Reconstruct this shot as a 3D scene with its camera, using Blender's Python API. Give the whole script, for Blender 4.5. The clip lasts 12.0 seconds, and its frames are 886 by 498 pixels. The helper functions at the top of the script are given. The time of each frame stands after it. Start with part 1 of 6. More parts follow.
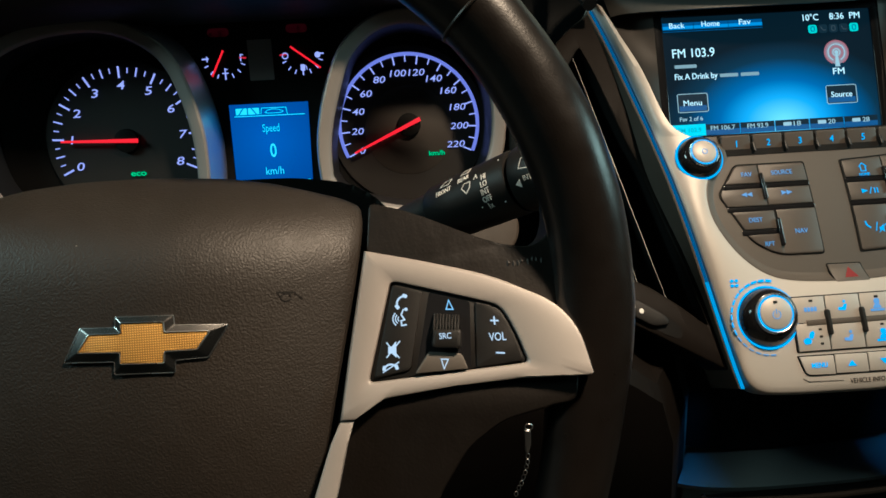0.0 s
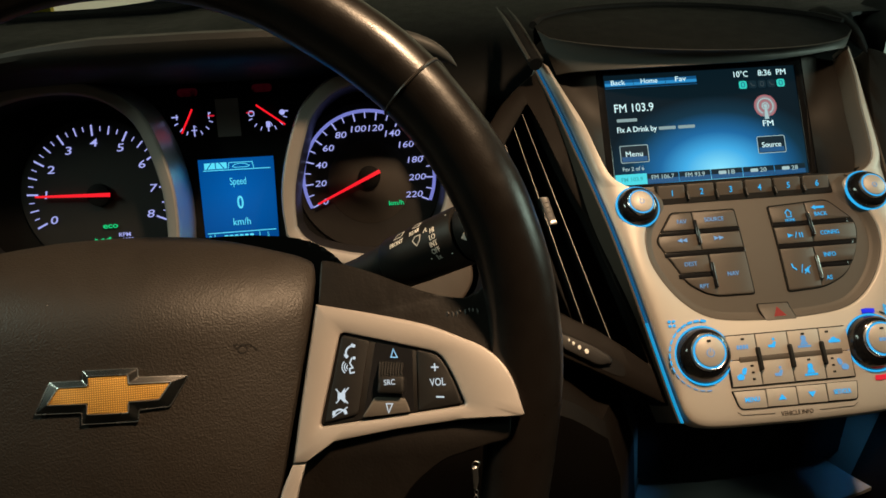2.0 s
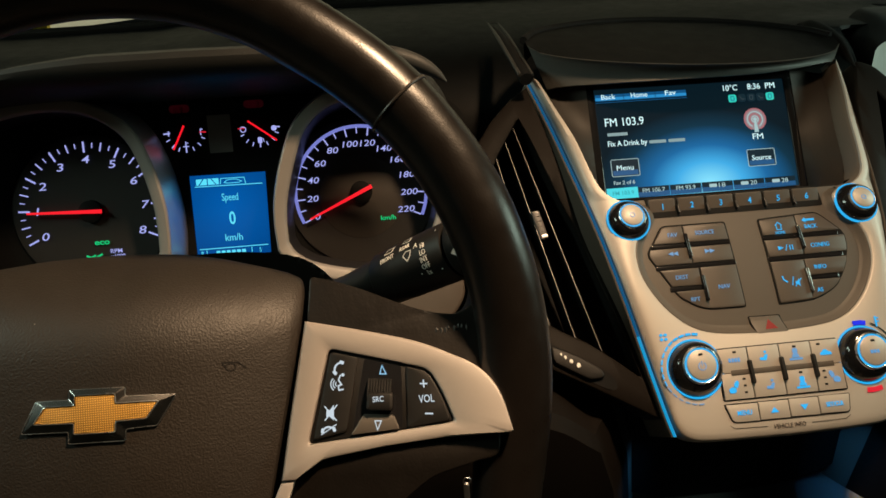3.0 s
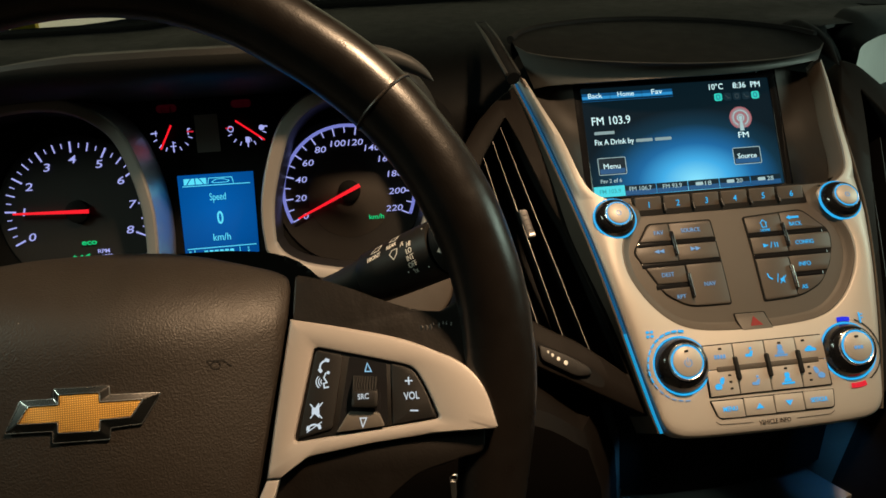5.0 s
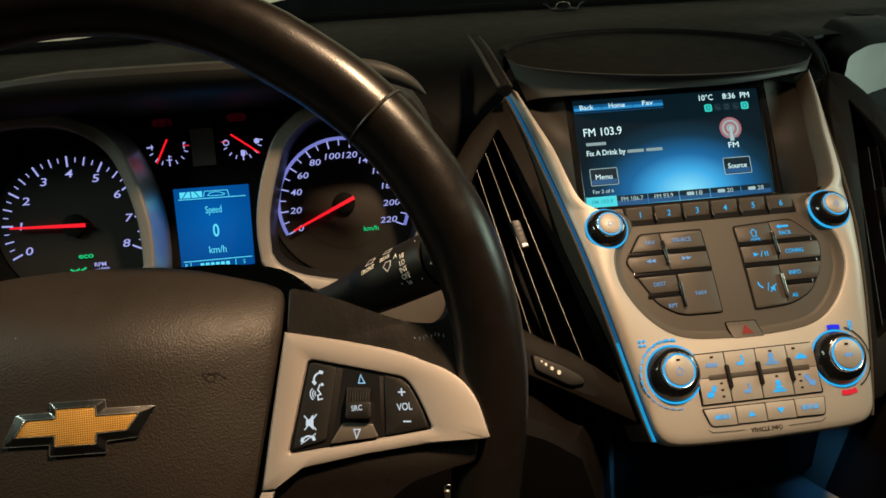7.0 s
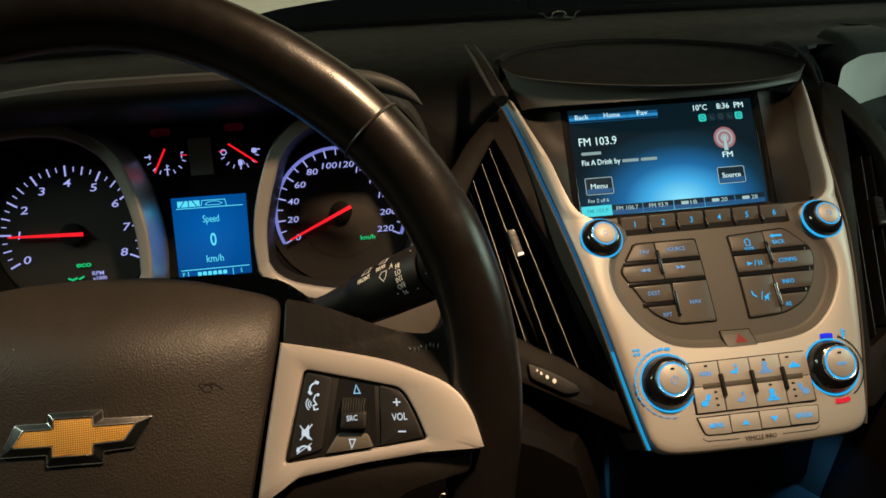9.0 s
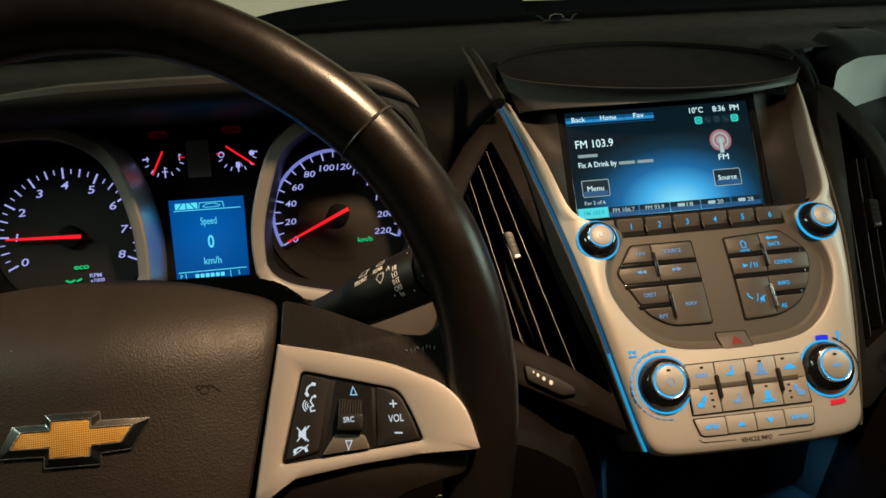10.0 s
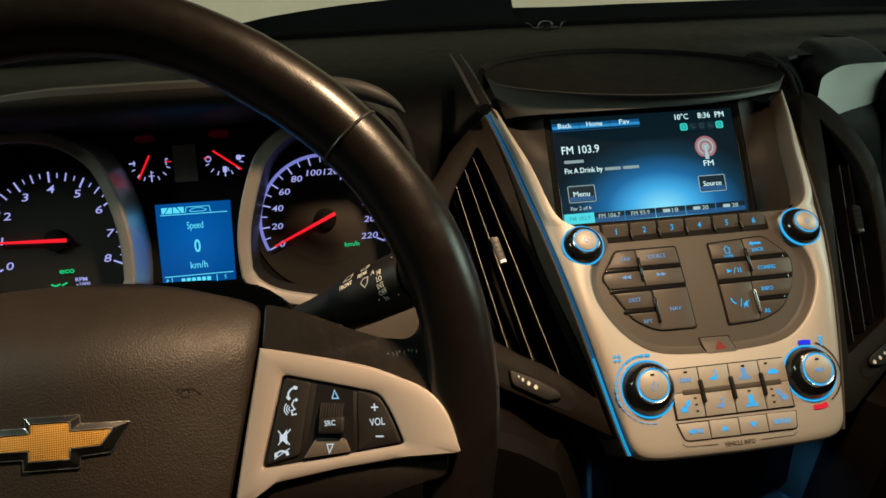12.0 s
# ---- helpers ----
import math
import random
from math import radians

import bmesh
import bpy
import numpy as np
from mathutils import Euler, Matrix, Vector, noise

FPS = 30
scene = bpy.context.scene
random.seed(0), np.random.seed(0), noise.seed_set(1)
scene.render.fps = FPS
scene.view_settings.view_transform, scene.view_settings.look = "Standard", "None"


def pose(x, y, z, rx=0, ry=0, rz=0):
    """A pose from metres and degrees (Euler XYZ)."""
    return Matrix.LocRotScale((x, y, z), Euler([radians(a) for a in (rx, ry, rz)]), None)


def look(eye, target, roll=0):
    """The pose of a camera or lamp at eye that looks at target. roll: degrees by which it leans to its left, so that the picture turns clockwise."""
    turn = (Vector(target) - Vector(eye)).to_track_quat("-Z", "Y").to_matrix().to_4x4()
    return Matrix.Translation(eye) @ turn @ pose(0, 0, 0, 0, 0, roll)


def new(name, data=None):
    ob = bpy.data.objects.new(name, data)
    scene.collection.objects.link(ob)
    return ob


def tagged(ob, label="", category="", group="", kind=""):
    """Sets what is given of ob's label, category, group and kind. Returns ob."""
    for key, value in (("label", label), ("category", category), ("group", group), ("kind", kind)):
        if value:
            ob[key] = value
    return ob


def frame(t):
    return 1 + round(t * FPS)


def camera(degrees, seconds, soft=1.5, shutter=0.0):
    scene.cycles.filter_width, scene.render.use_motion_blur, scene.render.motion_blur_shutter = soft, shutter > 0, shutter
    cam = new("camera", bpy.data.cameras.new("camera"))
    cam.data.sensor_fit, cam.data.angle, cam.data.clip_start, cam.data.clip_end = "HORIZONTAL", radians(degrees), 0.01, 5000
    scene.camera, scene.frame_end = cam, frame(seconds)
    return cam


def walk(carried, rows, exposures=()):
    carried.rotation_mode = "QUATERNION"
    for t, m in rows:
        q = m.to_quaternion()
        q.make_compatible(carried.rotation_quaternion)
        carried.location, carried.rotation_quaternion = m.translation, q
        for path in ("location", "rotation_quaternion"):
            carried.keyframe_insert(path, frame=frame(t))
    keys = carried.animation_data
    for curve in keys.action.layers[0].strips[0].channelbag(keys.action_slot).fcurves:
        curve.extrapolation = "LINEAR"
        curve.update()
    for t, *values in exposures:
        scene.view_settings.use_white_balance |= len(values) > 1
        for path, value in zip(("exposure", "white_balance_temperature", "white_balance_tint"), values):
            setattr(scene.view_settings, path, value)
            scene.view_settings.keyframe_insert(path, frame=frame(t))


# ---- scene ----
cam = camera(64.2, 12.0, soft=1.6)
PATH = [
    (0.0, 0.0002, 0.0001, 0.8002, 65.98, 2.31, -4.08),
    (0.5, 0.0068, -0.0087, 0.8044, 66.43, 2.36, -4.69),
    (1.0, 0.0077, -0.0071, 0.8039, 66.83, 2.40, -5.11),
    (1.5, 0.0093, -0.0155, 0.8095, 67.61, 2.38, -5.48),
    (2.0, 0.0150, -0.0232, 0.8182, 68.65, 2.43, -5.86),
    (2.5, 0.0161, -0.0235, 0.8193, 69.40, 2.57, -6.09),
    (3.0, 0.0189, -0.0234, 0.8197, 69.63, 2.67, -6.20),
    (5.0, 0.0222, -0.0255, 0.8190, 69.62, 2.68, -6.83),
    (5.5, 0.0231, -0.0267, 0.8193, 69.74, 2.74, -6.86),
    (6.0, 0.0232, -0.0274, 0.8194, 69.90, 2.82, -6.97),
    (6.5, 0.0238, -0.0288, 0.8215, 70.11, 2.94, -7.09),
    (7.0, 0.0245, -0.0296, 0.8221, 70.31, 2.99, -7.15),
    (9.0, 0.0259, -0.0319, 0.8254, 70.76, 2.94, -7.29),
    (9.5, 0.0261, -0.0329, 0.8256, 70.83, 2.94, -7.37),
    (10.0, 0.0266, -0.0335, 0.8259, 70.92, 2.91, -7.43),
    (10.5, 0.0271, -0.0323, 0.8251, 70.98, 2.85, -7.48),
    (11.0, 0.0283, -0.0336, 0.8253, 71.10, 2.72, -7.57),
    (11.5, 0.0306, -0.0348, 0.8249, 71.22, 2.62, -7.74),
    (12.0, 0.0313, -0.0359, 0.8254, 71.38, 2.59, -7.92),
]
walk(cam, [(t, pose(x, y, z, rx, ry, rz)) for t, x, y, z, rx, ry, rz in PATH],
     [(0.0, 0.1, 5250, 4), (0.2, 0.05, 5750, 6), (0.4, 0.0, 6500, 10), (12.0, 0.0, 6500, 10)])

# ---------------------------------------------------------------- light
world = bpy.data.worlds.new("night")
scene.world = world
world.use_nodes = True
world.node_tree.nodes["Background"].inputs["Color"].default_value = (0.30, 0.36, 0.33, 1)
world.node_tree.nodes["Background"].inputs["Strength"].default_value = 0.013


def area_lamp(name, eye, target, power, size, colour, label, category, cone=180):
    data = bpy.data.lights.new(name, "AREA")
    data.energy, data.color, data.shape = power, colour, "RECTANGLE"
    data.size, data.size_y = size
    data.spread = radians(cone)
    ob = new(name, data)
    ob.matrix_world = look(eye, target)
    return tagged(ob, label, category)


area_lamp("dome_light", (0.31, 0.16, 1.33), (0.06, 0.20, 0.62), 2.70, (0.07, 0.05), (1.0, 0.668, 0.393),
          "warm map lamp in the cabin roof", "lamp", 82)
area_lamp("garage_light", (1.15, 1.25, 1.30), (0.25, 0.55, 0.75), 0.14, (0.5, 0.25), (0.72, 1.0, 0.86),
          "greenish garage tube light shining in through the windscreen", "lamp")
area_lamp("side_window_light", (0.99, 0.30, 0.97), (0.40, 0.62, 0.76), 2.6, (0.45, 0.14), (0.74, 1.0, 0.82),
          "dim greenish garage light in the passenger window", "lamp")
area_lamp("side_window_light", (-0.76, 0.28, 1.12), (0.2, 0.50, 0.75), 3.2, (0.4, 0.16), (0.78, 1.0, 0.83),
          "dim garage light in the driver window", "lamp")
for s in (-1, 1):
    area_lamp("footwell_light", (0.268 + s * 0.050, 0.372, 0.508), (0.268 + s * 0.100, 0.378, 0.455), 0.0045, (0.02, 0.010), (0.08, 0.45, 1.0),
              "ice-blue footwell lamp under the centre stack", "lamp", 84)

# ---------------------------------------------------------------- materials


def nodes_of(name):
    m = bpy.data.materials.new(name)
    m.use_nodes = True
    return m, m.node_tree.nodes, m.node_tree.links, m.node_tree.nodes["Principled BSDF"]


def surface(name, colour, rough=0.5, metal=0.0, var=0.12, blotch=14.0, grain=0.0, bump=0.2, pebble=0.0, coat=0.0, spec=0.5, dust=0.0, crease=0.0):
    """A worn surface: slow blotches of tone, fine grain in roughness and relief, pebbled relief for hide and moulded plastic."""
    m, n, l, b = nodes_of(name)
    at = n.new("ShaderNodeTexCoord")
    slow = n.new("ShaderNodeTexNoise")
    slow.inputs["Scale"].default_value, slow.inputs["Detail"].default_value = blotch, 5
    l.new(at.outputs["Object"], slow.inputs["Vector"])
    mix = n.new("ShaderNodeMix")
    mix.data_type = "RGBA"
    mix.inputs[6].default_value = (*[c * (1 - var) for c in colour], 1)
    mix.inputs[7].default_value = (*[min(1, c * (1 + var)) for c in colour], 1)
    l.new(slow.outputs["Fac"], mix.inputs[0])
    tone = mix.outputs[2]
    if dust:
        specks = n.new("ShaderNodeTexVoronoi")
        specks.inputs["Scale"].default_value = dust
        l.new(at.outputs["Object"], specks.inputs["Vector"])
        patch = n.new("ShaderNodeTexNoise")
        patch.inputs["Scale"].default_value = 30
        l.new(at.outputs["Object"], patch.inputs["Vector"])
        size = n.new("ShaderNodeMapRange")
        size.inputs["From Min"].default_value, size.inputs["From Max"].default_value = 0.52, 0.75
        size.inputs["To Min"].default_value, size.inputs["To Max"].default_value = 0.0, 0.11
        l.new(patch.outputs["Fac"], size.inputs["Value"])
        near = n.new("ShaderNodeMath")
        near.operation = "LESS_THAN"
        l.new(specks.outputs["Distance"], near.inputs[0])
        l.new(size.outputs["Result"], near.inputs[1])
        lint = n.new("ShaderNodeMix")
        lint.data_type = "RGBA"
        lint.inputs[7].default_value = (0.22, 0.20, 0.17, 1)
        l.new(near.outputs[0], lint.inputs[0])
        l.new(tone, lint.inputs[6])
        tone = lint.outputs[2]
    l.new(tone, b.inputs["Base Color"])
    rr = n.new("ShaderNodeMapRange")
    rr.inputs["To Min"].default_value, rr.inputs["To Max"].default_value = max(0.02, rough - 0.09), min(1, rough + 0.09)
    smudge = n.new("ShaderNodeTexNoise")
    smudge.inputs["Scale"].default_value, smudge.inputs["Detail"].default_value = blotch * 5, 6
    l.new(at.outputs["Object"], smudge.inputs["Vector"])
    l.new(smudge.outputs["Fac"], rr.inputs["Value"])
    l.new(rr.outputs["Result"], b.inputs["Roughness"])
    b.inputs["Metallic"].default_value = metal
    b.inputs["Specular IOR Level"].default_value = spec
    b.inputs["Coat Weight"].default_value = coat
    b.inputs["Coat Roughness"].default_value = 0.08
    if grain or pebble:
        bp = n.new("ShaderNodeBump")
        bp.inputs["Strength"].default_value, bp.inputs["Distance"].default_value = bump, 0.0006
        if pebble:
            cells = n.new("ShaderNodeTexVoronoi")
            cells.feature = "SMOOTH_F1"
            cells.inputs["Scale"].default_value = pebble
            warp = n.new("ShaderNodeTexNoise")
            warp.inputs["Scale"].default_value = pebble * 0.4
            l.new(at.outputs["Object"], warp.inputs["Vector"])
            add = n.new("ShaderNodeMixRGB")
            add.inputs["Fac"].default_value = 2.0 / pebble
            l.new(at.outputs["Object"], add.inputs["Color1"])
            l.new(warp.outputs["Color"], add.inputs["Color2"])
            l.new(add.outputs["Color"], cells.inputs["Vector"])
            l.new(cells.outputs["Distance"], bp.inputs["Height"])
        else:
            fine = n.new("ShaderNodeTexNoise")
            fine.inputs["Scale"].default_value, fine.inputs["Detail"].default_value = grain, 3
            l.new(at.outputs["Object"], fine.inputs["Vector"])
            l.new(fine.outputs["Fac"], bp.inputs["Height"])
        if crease:
            mp = n.new("ShaderNodeMapping")
            mp.inputs["Scale"].default_value = (crease, crease * 0.5, crease * 0.5)
            mp.inputs["Rotation"].default_value = (0, 0, 0.5)
            l.new(at.outputs["Object"], mp.inputs["Vector"])
            folds = n.new("ShaderNodeTexNoise")
            folds.inputs["Scale"].default_value, folds.inputs["Detail"].default_value, folds.inputs["Distortion"].default_value = 1.0, 3, 0.6
            l.new(mp.outputs["Vector"], folds.inputs["Vector"])
            fb = n.new("ShaderNodeBump")
            fb.inputs["Strength"].default_value, fb.inputs["Distance"].default_value = 0.10, 0.002
            l.new(folds.outputs["Fac"], fb.inputs["Height"])
            l.new(bp.outputs["Normal"], fb.inputs["Normal"])
            l.new(fb.outputs["Normal"], b.inputs["Normal"])
        else:
            l.new(bp.outputs["Normal"], b.inputs["Normal"])
    return m


def lit(name, colour, power, base=(0.02, 0.02, 0.02)):
    m, n, l, b = nodes_of(name)
    b.inputs["Base Color"].default_value = (*base, 1)
    b.inputs["Roughness"].default_value = 0.4
    b.inputs["Specular IOR Level"].default_value = 0.1
    b.inputs["Emission Color"].default_value = (*colour, 1)
    b.inputs["Emission Strength"].default_value = power
    return m


LEATHER = surface("wheel_leather", (0.0056, 0.0043, 0.0035), 0.31, var=0.25, pebble=1300, bump=0.07, blotch=22, spec=0.40)
SPOKESKIN = surface("spoke_leather", (0.0085, 0.0066, 0.0052), 0.44, var=0.25, pebble=900, bump=0.10, blotch=22, spec=0.32, crease=120)
PADSKIN = surface("airbag_skin", (0.0185, 0.0140, 0.0102), 0.56, var=0.20, pebble=1250, bump=0.34, blotch=18, spec=0.50, dust=170)
SILVER = surface("silver_paint", (0.43, 0.40, 0.365), 0.50, metal=0.25, var=0.05, grain=2500, bump=0.05)
PEWTER = surface("pewter_trim", (0.285, 0.257, 0.236), 0.46, metal=0.15, var=0.06, grain=2500, bump=0.05)
CHROME = surface("chrome", (0.88, 0.88, 0.88), 0.27, metal=1.0, var=0.03)
DARKCHROME = surface("smoked_chrome", (0.32, 0.31, 0.30), 0.24, metal=1.0, var=0.05)


def gold_mesh():
    m, n, l, b = nodes_of("gold_mesh")
    at = n.new("ShaderNodeTexCoord")
    weave = []
    for axis in ("X", "Y"):
        w = n.new("ShaderNodeTexWave")
        w.wave_type, w.bands_direction = "BANDS", axis
        w.inputs["Scale"].default_value, w.inputs["Distortion"].default_value = 360, 0.0
        l.new(at.outputs["Object"], w.inputs["Vector"])
        weave.append(w)
    low = n.new("ShaderNodeMath")
    low.operation = "MINIMUM"
    l.new(weave[0].outputs["Fac"], low.inputs[0])
    l.new(weave[1].outputs["Fac"], low.inputs[1])
    ramp = n.new("ShaderNodeValToRGB")
    ramp.color_ramp.elements[0].color, ramp.color_ramp.elements[1].color = (0.32, 0.16, 0.033, 1), (0.80, 0.445, 0.094, 1)
    ramp.color_ramp.elements[1].position = 0.30
    l.new(low.outputs[0], ramp.inputs["Fac"])
    l.new(ramp.outputs["Color"], b.inputs["Base Color"])
    b.inputs["Roughness"].default_value, b.inputs["Metallic"].default_value = 0.45, 0.25
    bp = n.new("ShaderNodeBump")
    bp.inputs["Strength"].default_value, bp.inputs["Distance"].default_value = 0.5, 0.0003
    l.new(low.outputs[0], bp.inputs["Height"])
    l.new(bp.outputs["Normal"], b.inputs["Normal"])
    return m


GOLD = gold_mesh()
BLACK = surface("black_plastic", (0.013, 0.012, 0.011), 0.46, var=0.15, grain=1500, bump=0.10, spec=0.3)
GLOSS = surface("gloss_black", (0.010, 0.010, 0.011), 0.12, var=0.2, coat=0.5)
SWITCH = surface("switch_rubber", (0.008, 0.0073, 0.0067), 0.52, var=0.15, grain=1800, bump=0.12, spec=0.25)
PANEL = surface("grey_plastic", (0.080, 0.069, 0.058), 0.52, var=0.08, grain=2200, bump=0.12, spec=0.35)
BUTTON = surface("button_plastic", (0.070, 0.060, 0.051), 0.46, var=0.08, grain=2200, bump=0.08, spec=0.35)
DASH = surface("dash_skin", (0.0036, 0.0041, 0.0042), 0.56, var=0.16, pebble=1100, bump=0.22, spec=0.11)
# lip repeats the dash skin in a lighter tone, for light falling there
LIPSKIN = surface("lit_lip_skin", (0.014, 0.0145, 0.0138), 0.52, var=0.16, pebble=1100, bump=0.20, spec=0.3)
# visor in two tones: edge lightened for light it catches, crown darkened for shade
FASCIA = surface("lit_visor_edge", (0.085, 0.085, 0.080), 0.50, var=0.10, pebble=1300, bump=0.12, spec=0.3)
CROWN = surface("shaded_visor_skin", (0.0045, 0.0047, 0.0046), 0.58, var=0.16, pebble=1100, bump=0.22, spec=0.07)
HOODSKIN = surface("hood_skin", (0.022, 0.021, 0.019), 0.50, var=0.14, pebble=1300, bump=0.20, spec=0.26)
VISOR = surface("visor_plastic", (0.036, 0.036, 0.034), 0.50, var=0.12, pebble=1300, bump=0.15, spec=0.3)
SEAM = surface("rim_seam", (0.020, 0.0155, 0.012), 0.40, var=0.15)
# recess plastic darkened to stand in for the shade of the visor
RECESS = surface("shaded_recess_plastic", (0.022, 0.0187, 0.0155), 0.55, var=0.1, grain=2000, bump=0.1, spec=0.25)
TRIM = surface("dash_trim", (0.0085, 0.0072, 0.0062), 0.74, var=0.15, grain=1600, bump=0.15, spec=0.06)
KNEE = surface("knee_plastic", (0.0060, 0.0048, 0.0040), 0.62, var=0.15, grain=1600, bump=0.15, spec=0.08)
BOLSTER = surface("bolster_plastic", (0.075, 0.063, 0.053), 0.6, var=0.08, grain=1600, bump=0.15, spec=0.3)
FLANK = surface("polished_silver", (0.80, 0.79, 0.77), 0.44, metal=1.0, var=0.06)
TABGREY = surface("smoky_plastic", (0.045, 0.045, 0.045), 0.32, var=0.1, coat=0.15)
TRAY = surface("tray_rubber", (0.17, 0.168, 0.163), 0.55, var=0.12, grain=1500, bump=0.2, spec=0.3)
VENTFRAME = surface("vent_surround", (0.0088, 0.0069, 0.0056), 0.6, var=0.15, grain=1600, bump=0.15, spec=0.09)
RECESSWALL = surface("recess_side", (0.135, 0.112, 0.090), 0.5, var=0.08, grain=2200, bump=0.08, spec=0.3)
SIDETRIM = surface("flank_plastic", (0.085, 0.070, 0.057), 0.55, var=0.12, grain=1600, bump=0.12, spec=0.25)
VANEEDGE = surface("lit_vane_edge", (0.013, 0.013, 0.013), 0.42, var=0.2, blotch=40)
TUBE = surface("dial_tube", (0.012, 0.012, 0.014), 0.45, var=0.1)
SCOOP = surface("scoop_skin", (0.64, 0.65, 0.62), 0.5, var=0.10, pebble=900, bump=0.2)
BLANK = surface("blank_panel", (0.22, 0.21, 0.20), 0.55, var=0.1, grain=2000, bump=0.05)
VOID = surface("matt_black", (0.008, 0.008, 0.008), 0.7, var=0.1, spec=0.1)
FACE = surface("gauge_face", (0.016, 0.014, 0.0128), 0.55, var=0.15, grain=2000, bump=0.05)
FACE2 = surface("lit_gauge_centre", (0.040, 0.034, 0.029), 0.55, var=0.10, grain=2000, bump=0.05)
WHITE = surface("white_print", (0.75, 0.74, 0.70), 0.5, var=0.05)
GREYPRINT = surface("grey_print", (0.03, 0.024, 0.02), 0.5, var=0.05)
STEEL = surface("key_steel", (0.42, 0.41, 0.40), 0.42, metal=1.0, var=0.1, grain=900, bump=0.1)
CLOTH = surface("cabin_trim", (0.10, 0.095, 0.085), 0.85, var=0.15, grain=700, bump=0.3)
YELLOW = surface("yellow_paint", (0.75, 0.58, 0.03), 0.6, var=0.1)

BLUE = lit("ice_blue_light", (0.020, 0.40, 0.80), 1.1)
BLUEDIM = lit("dim_blue_print", (0.05, 0.30, 0.62), 0.85, (0.10, 0.10, 0.10))
STRIP = lit("blue_strip_light", (0.002, 0.13, 0.30), 0.62)
STRIPEND = lit("bright_strip_end", (0.006, 0.32, 0.62), 0.95)
DIALWHITE = lit("dial_print", (0.42, 0.45, 0.95), 0.9)
DIALARC = lit("dial_arc_light", (0.25, 0.28, 0.82), 0.72)
NEEDLE = lit("needle_red", (1.0, 0.012, 0.025), 1.0)
REDPRINT = lit("red_print", (0.9, 0.02, 0.05), 0.7)
DIMRED = lit("dim_red_lamp", (0.20, 0.004, 0.02), 0.055)
GREEN = lit("green_lamp", (0.0, 0.62, 0.20), 0.9)
PADICON = lit("white_icon_light", (0.62, 0.72, 0.80), 0.9)
PADBLUE = lit("pale_blue_icon", (0.30, 0.62, 0.88), 0.9)
CYAN = lit("cyan_text", (0.10, 0.72, 0.92), 1.05)
SCREENWHITE = lit("screen_text", (0.62, 0.88, 0.90), 1.1)
SCREENBAR = lit("screen_bar", (0.006, 0.085, 0.22), 1.0)
SCREENEDGE = lit("screen_bar_edge", (0.025, 0.27, 0.60), 1.0)
SCREENSOFT = lit("screen_soft_text", (0.46, 0.68, 0.70), 0.8)
SCREENNAME = lit("screen_name_bar", (0.30, 0.46, 0.48), 0.75)
SCREENGREY = lit("screen_grey_glyph", (0.05, 0.07, 0.08), 0.8)
SCREENTEXT = lit("screen_tab_text", (0.02, 0.40, 0.46), 0.9)
SCREENPINK = lit("screen_pale_icon", (0.30, 0.22, 0.24), 1.0)
SCREENTAB = lit("screen_tab", (0.045, 0.62, 0.70), 1.1)
SCREENDIM = lit("screen_dim_icon", (0.006, 0.020, 0.030), 1.0, (0.004, 0.004, 0.004))
SCREENTEAL = lit("screen_teal", (0.03, 0.60, 0.50), 1.0)
SCREENRED = lit("screen_red", (0.36, 0.12, 0.14), 1.0)
MARKBLUE = lit("cold_mark", (0.005, 0.02, 0.85), 0.9)
MARKRED = lit("hot_mark", (0.80, 0.008, 0.03), 0.9)
# garage wall gives off its own light, in place of lamps shining on it
BACKGLOW = lit("self_lit_wall", (0.42, 0.40, 0.25), 0.85, (0.5, 0.48, 0.36))
HAZARD = lit("hazard_print", (0.52, 0.025, 0.02), 0.5)


def glow_screen(name, centre, radii, stops, curve=1.0):
    """A lit display: a bright pool of light at centre (metres in the display's own plane) that fades to the edge colour."""
    m, n, l, b = nodes_of(name)
    at = n.new("ShaderNodeTexCoord")
    mp = n.new("ShaderNodeMapping")
    mp.inputs["Location"].default_value = (-centre[0] / radii[0], -centre[1] / radii[1], 0)
    mp.inputs["Scale"].default_value = (1 / radii[0], 1 / radii[1], 0)
    l.new(at.outputs["Object"], mp.inputs["Vector"])
    g = n.new("ShaderNodeTexGradient")
    g.gradient_type = "SPHERICAL"
    l.new(mp.outputs["Vector"], g.inputs["Vector"])
    pw = n.new("ShaderNodeMath")
    pw.operation = "POWER"
    pw.inputs[1].default_value = curve
    l.new(g.outputs["Fac"], pw.inputs[0])
    ramp = n.new("ShaderNodeValToRGB")
    ramp.color_ramp.elements[0].color, ramp.color_ramp.elements[1].color = (*stops[0][1], 1), (*stops[-1][1], 1)
    for where, colour in stops[1:-1]:
        ramp.color_ramp.elements.new(where).color = (*colour, 1)
    l.new(pw.outputs[0], ramp.inputs["Fac"])
    b.inputs["Base Color"].default_value = (0.004, 0.004, 0.005, 1)
    b.inputs["Roughness"].default_value = 0.12
    b.inputs["Specular IOR Level"].default_value = 0.12
    l.new(ramp.outputs["Color"], b.inputs["Emission Color"])
    b.inputs["Emission Strength"].default_value = 1.0
    return m


DISPLAY = glow_screen("radio_display", (0.006, -0.037), (0.090, 0.060), [(0, (0.003, 0.011, 0.017)), (0.22, (0.005, 0.033, 0.060)), (0.48, (0.012, 0.138, 0.35)), (0.70, (0.055, 0.42, 0.80)), (1, (0.27, 0.82, 1.02))])
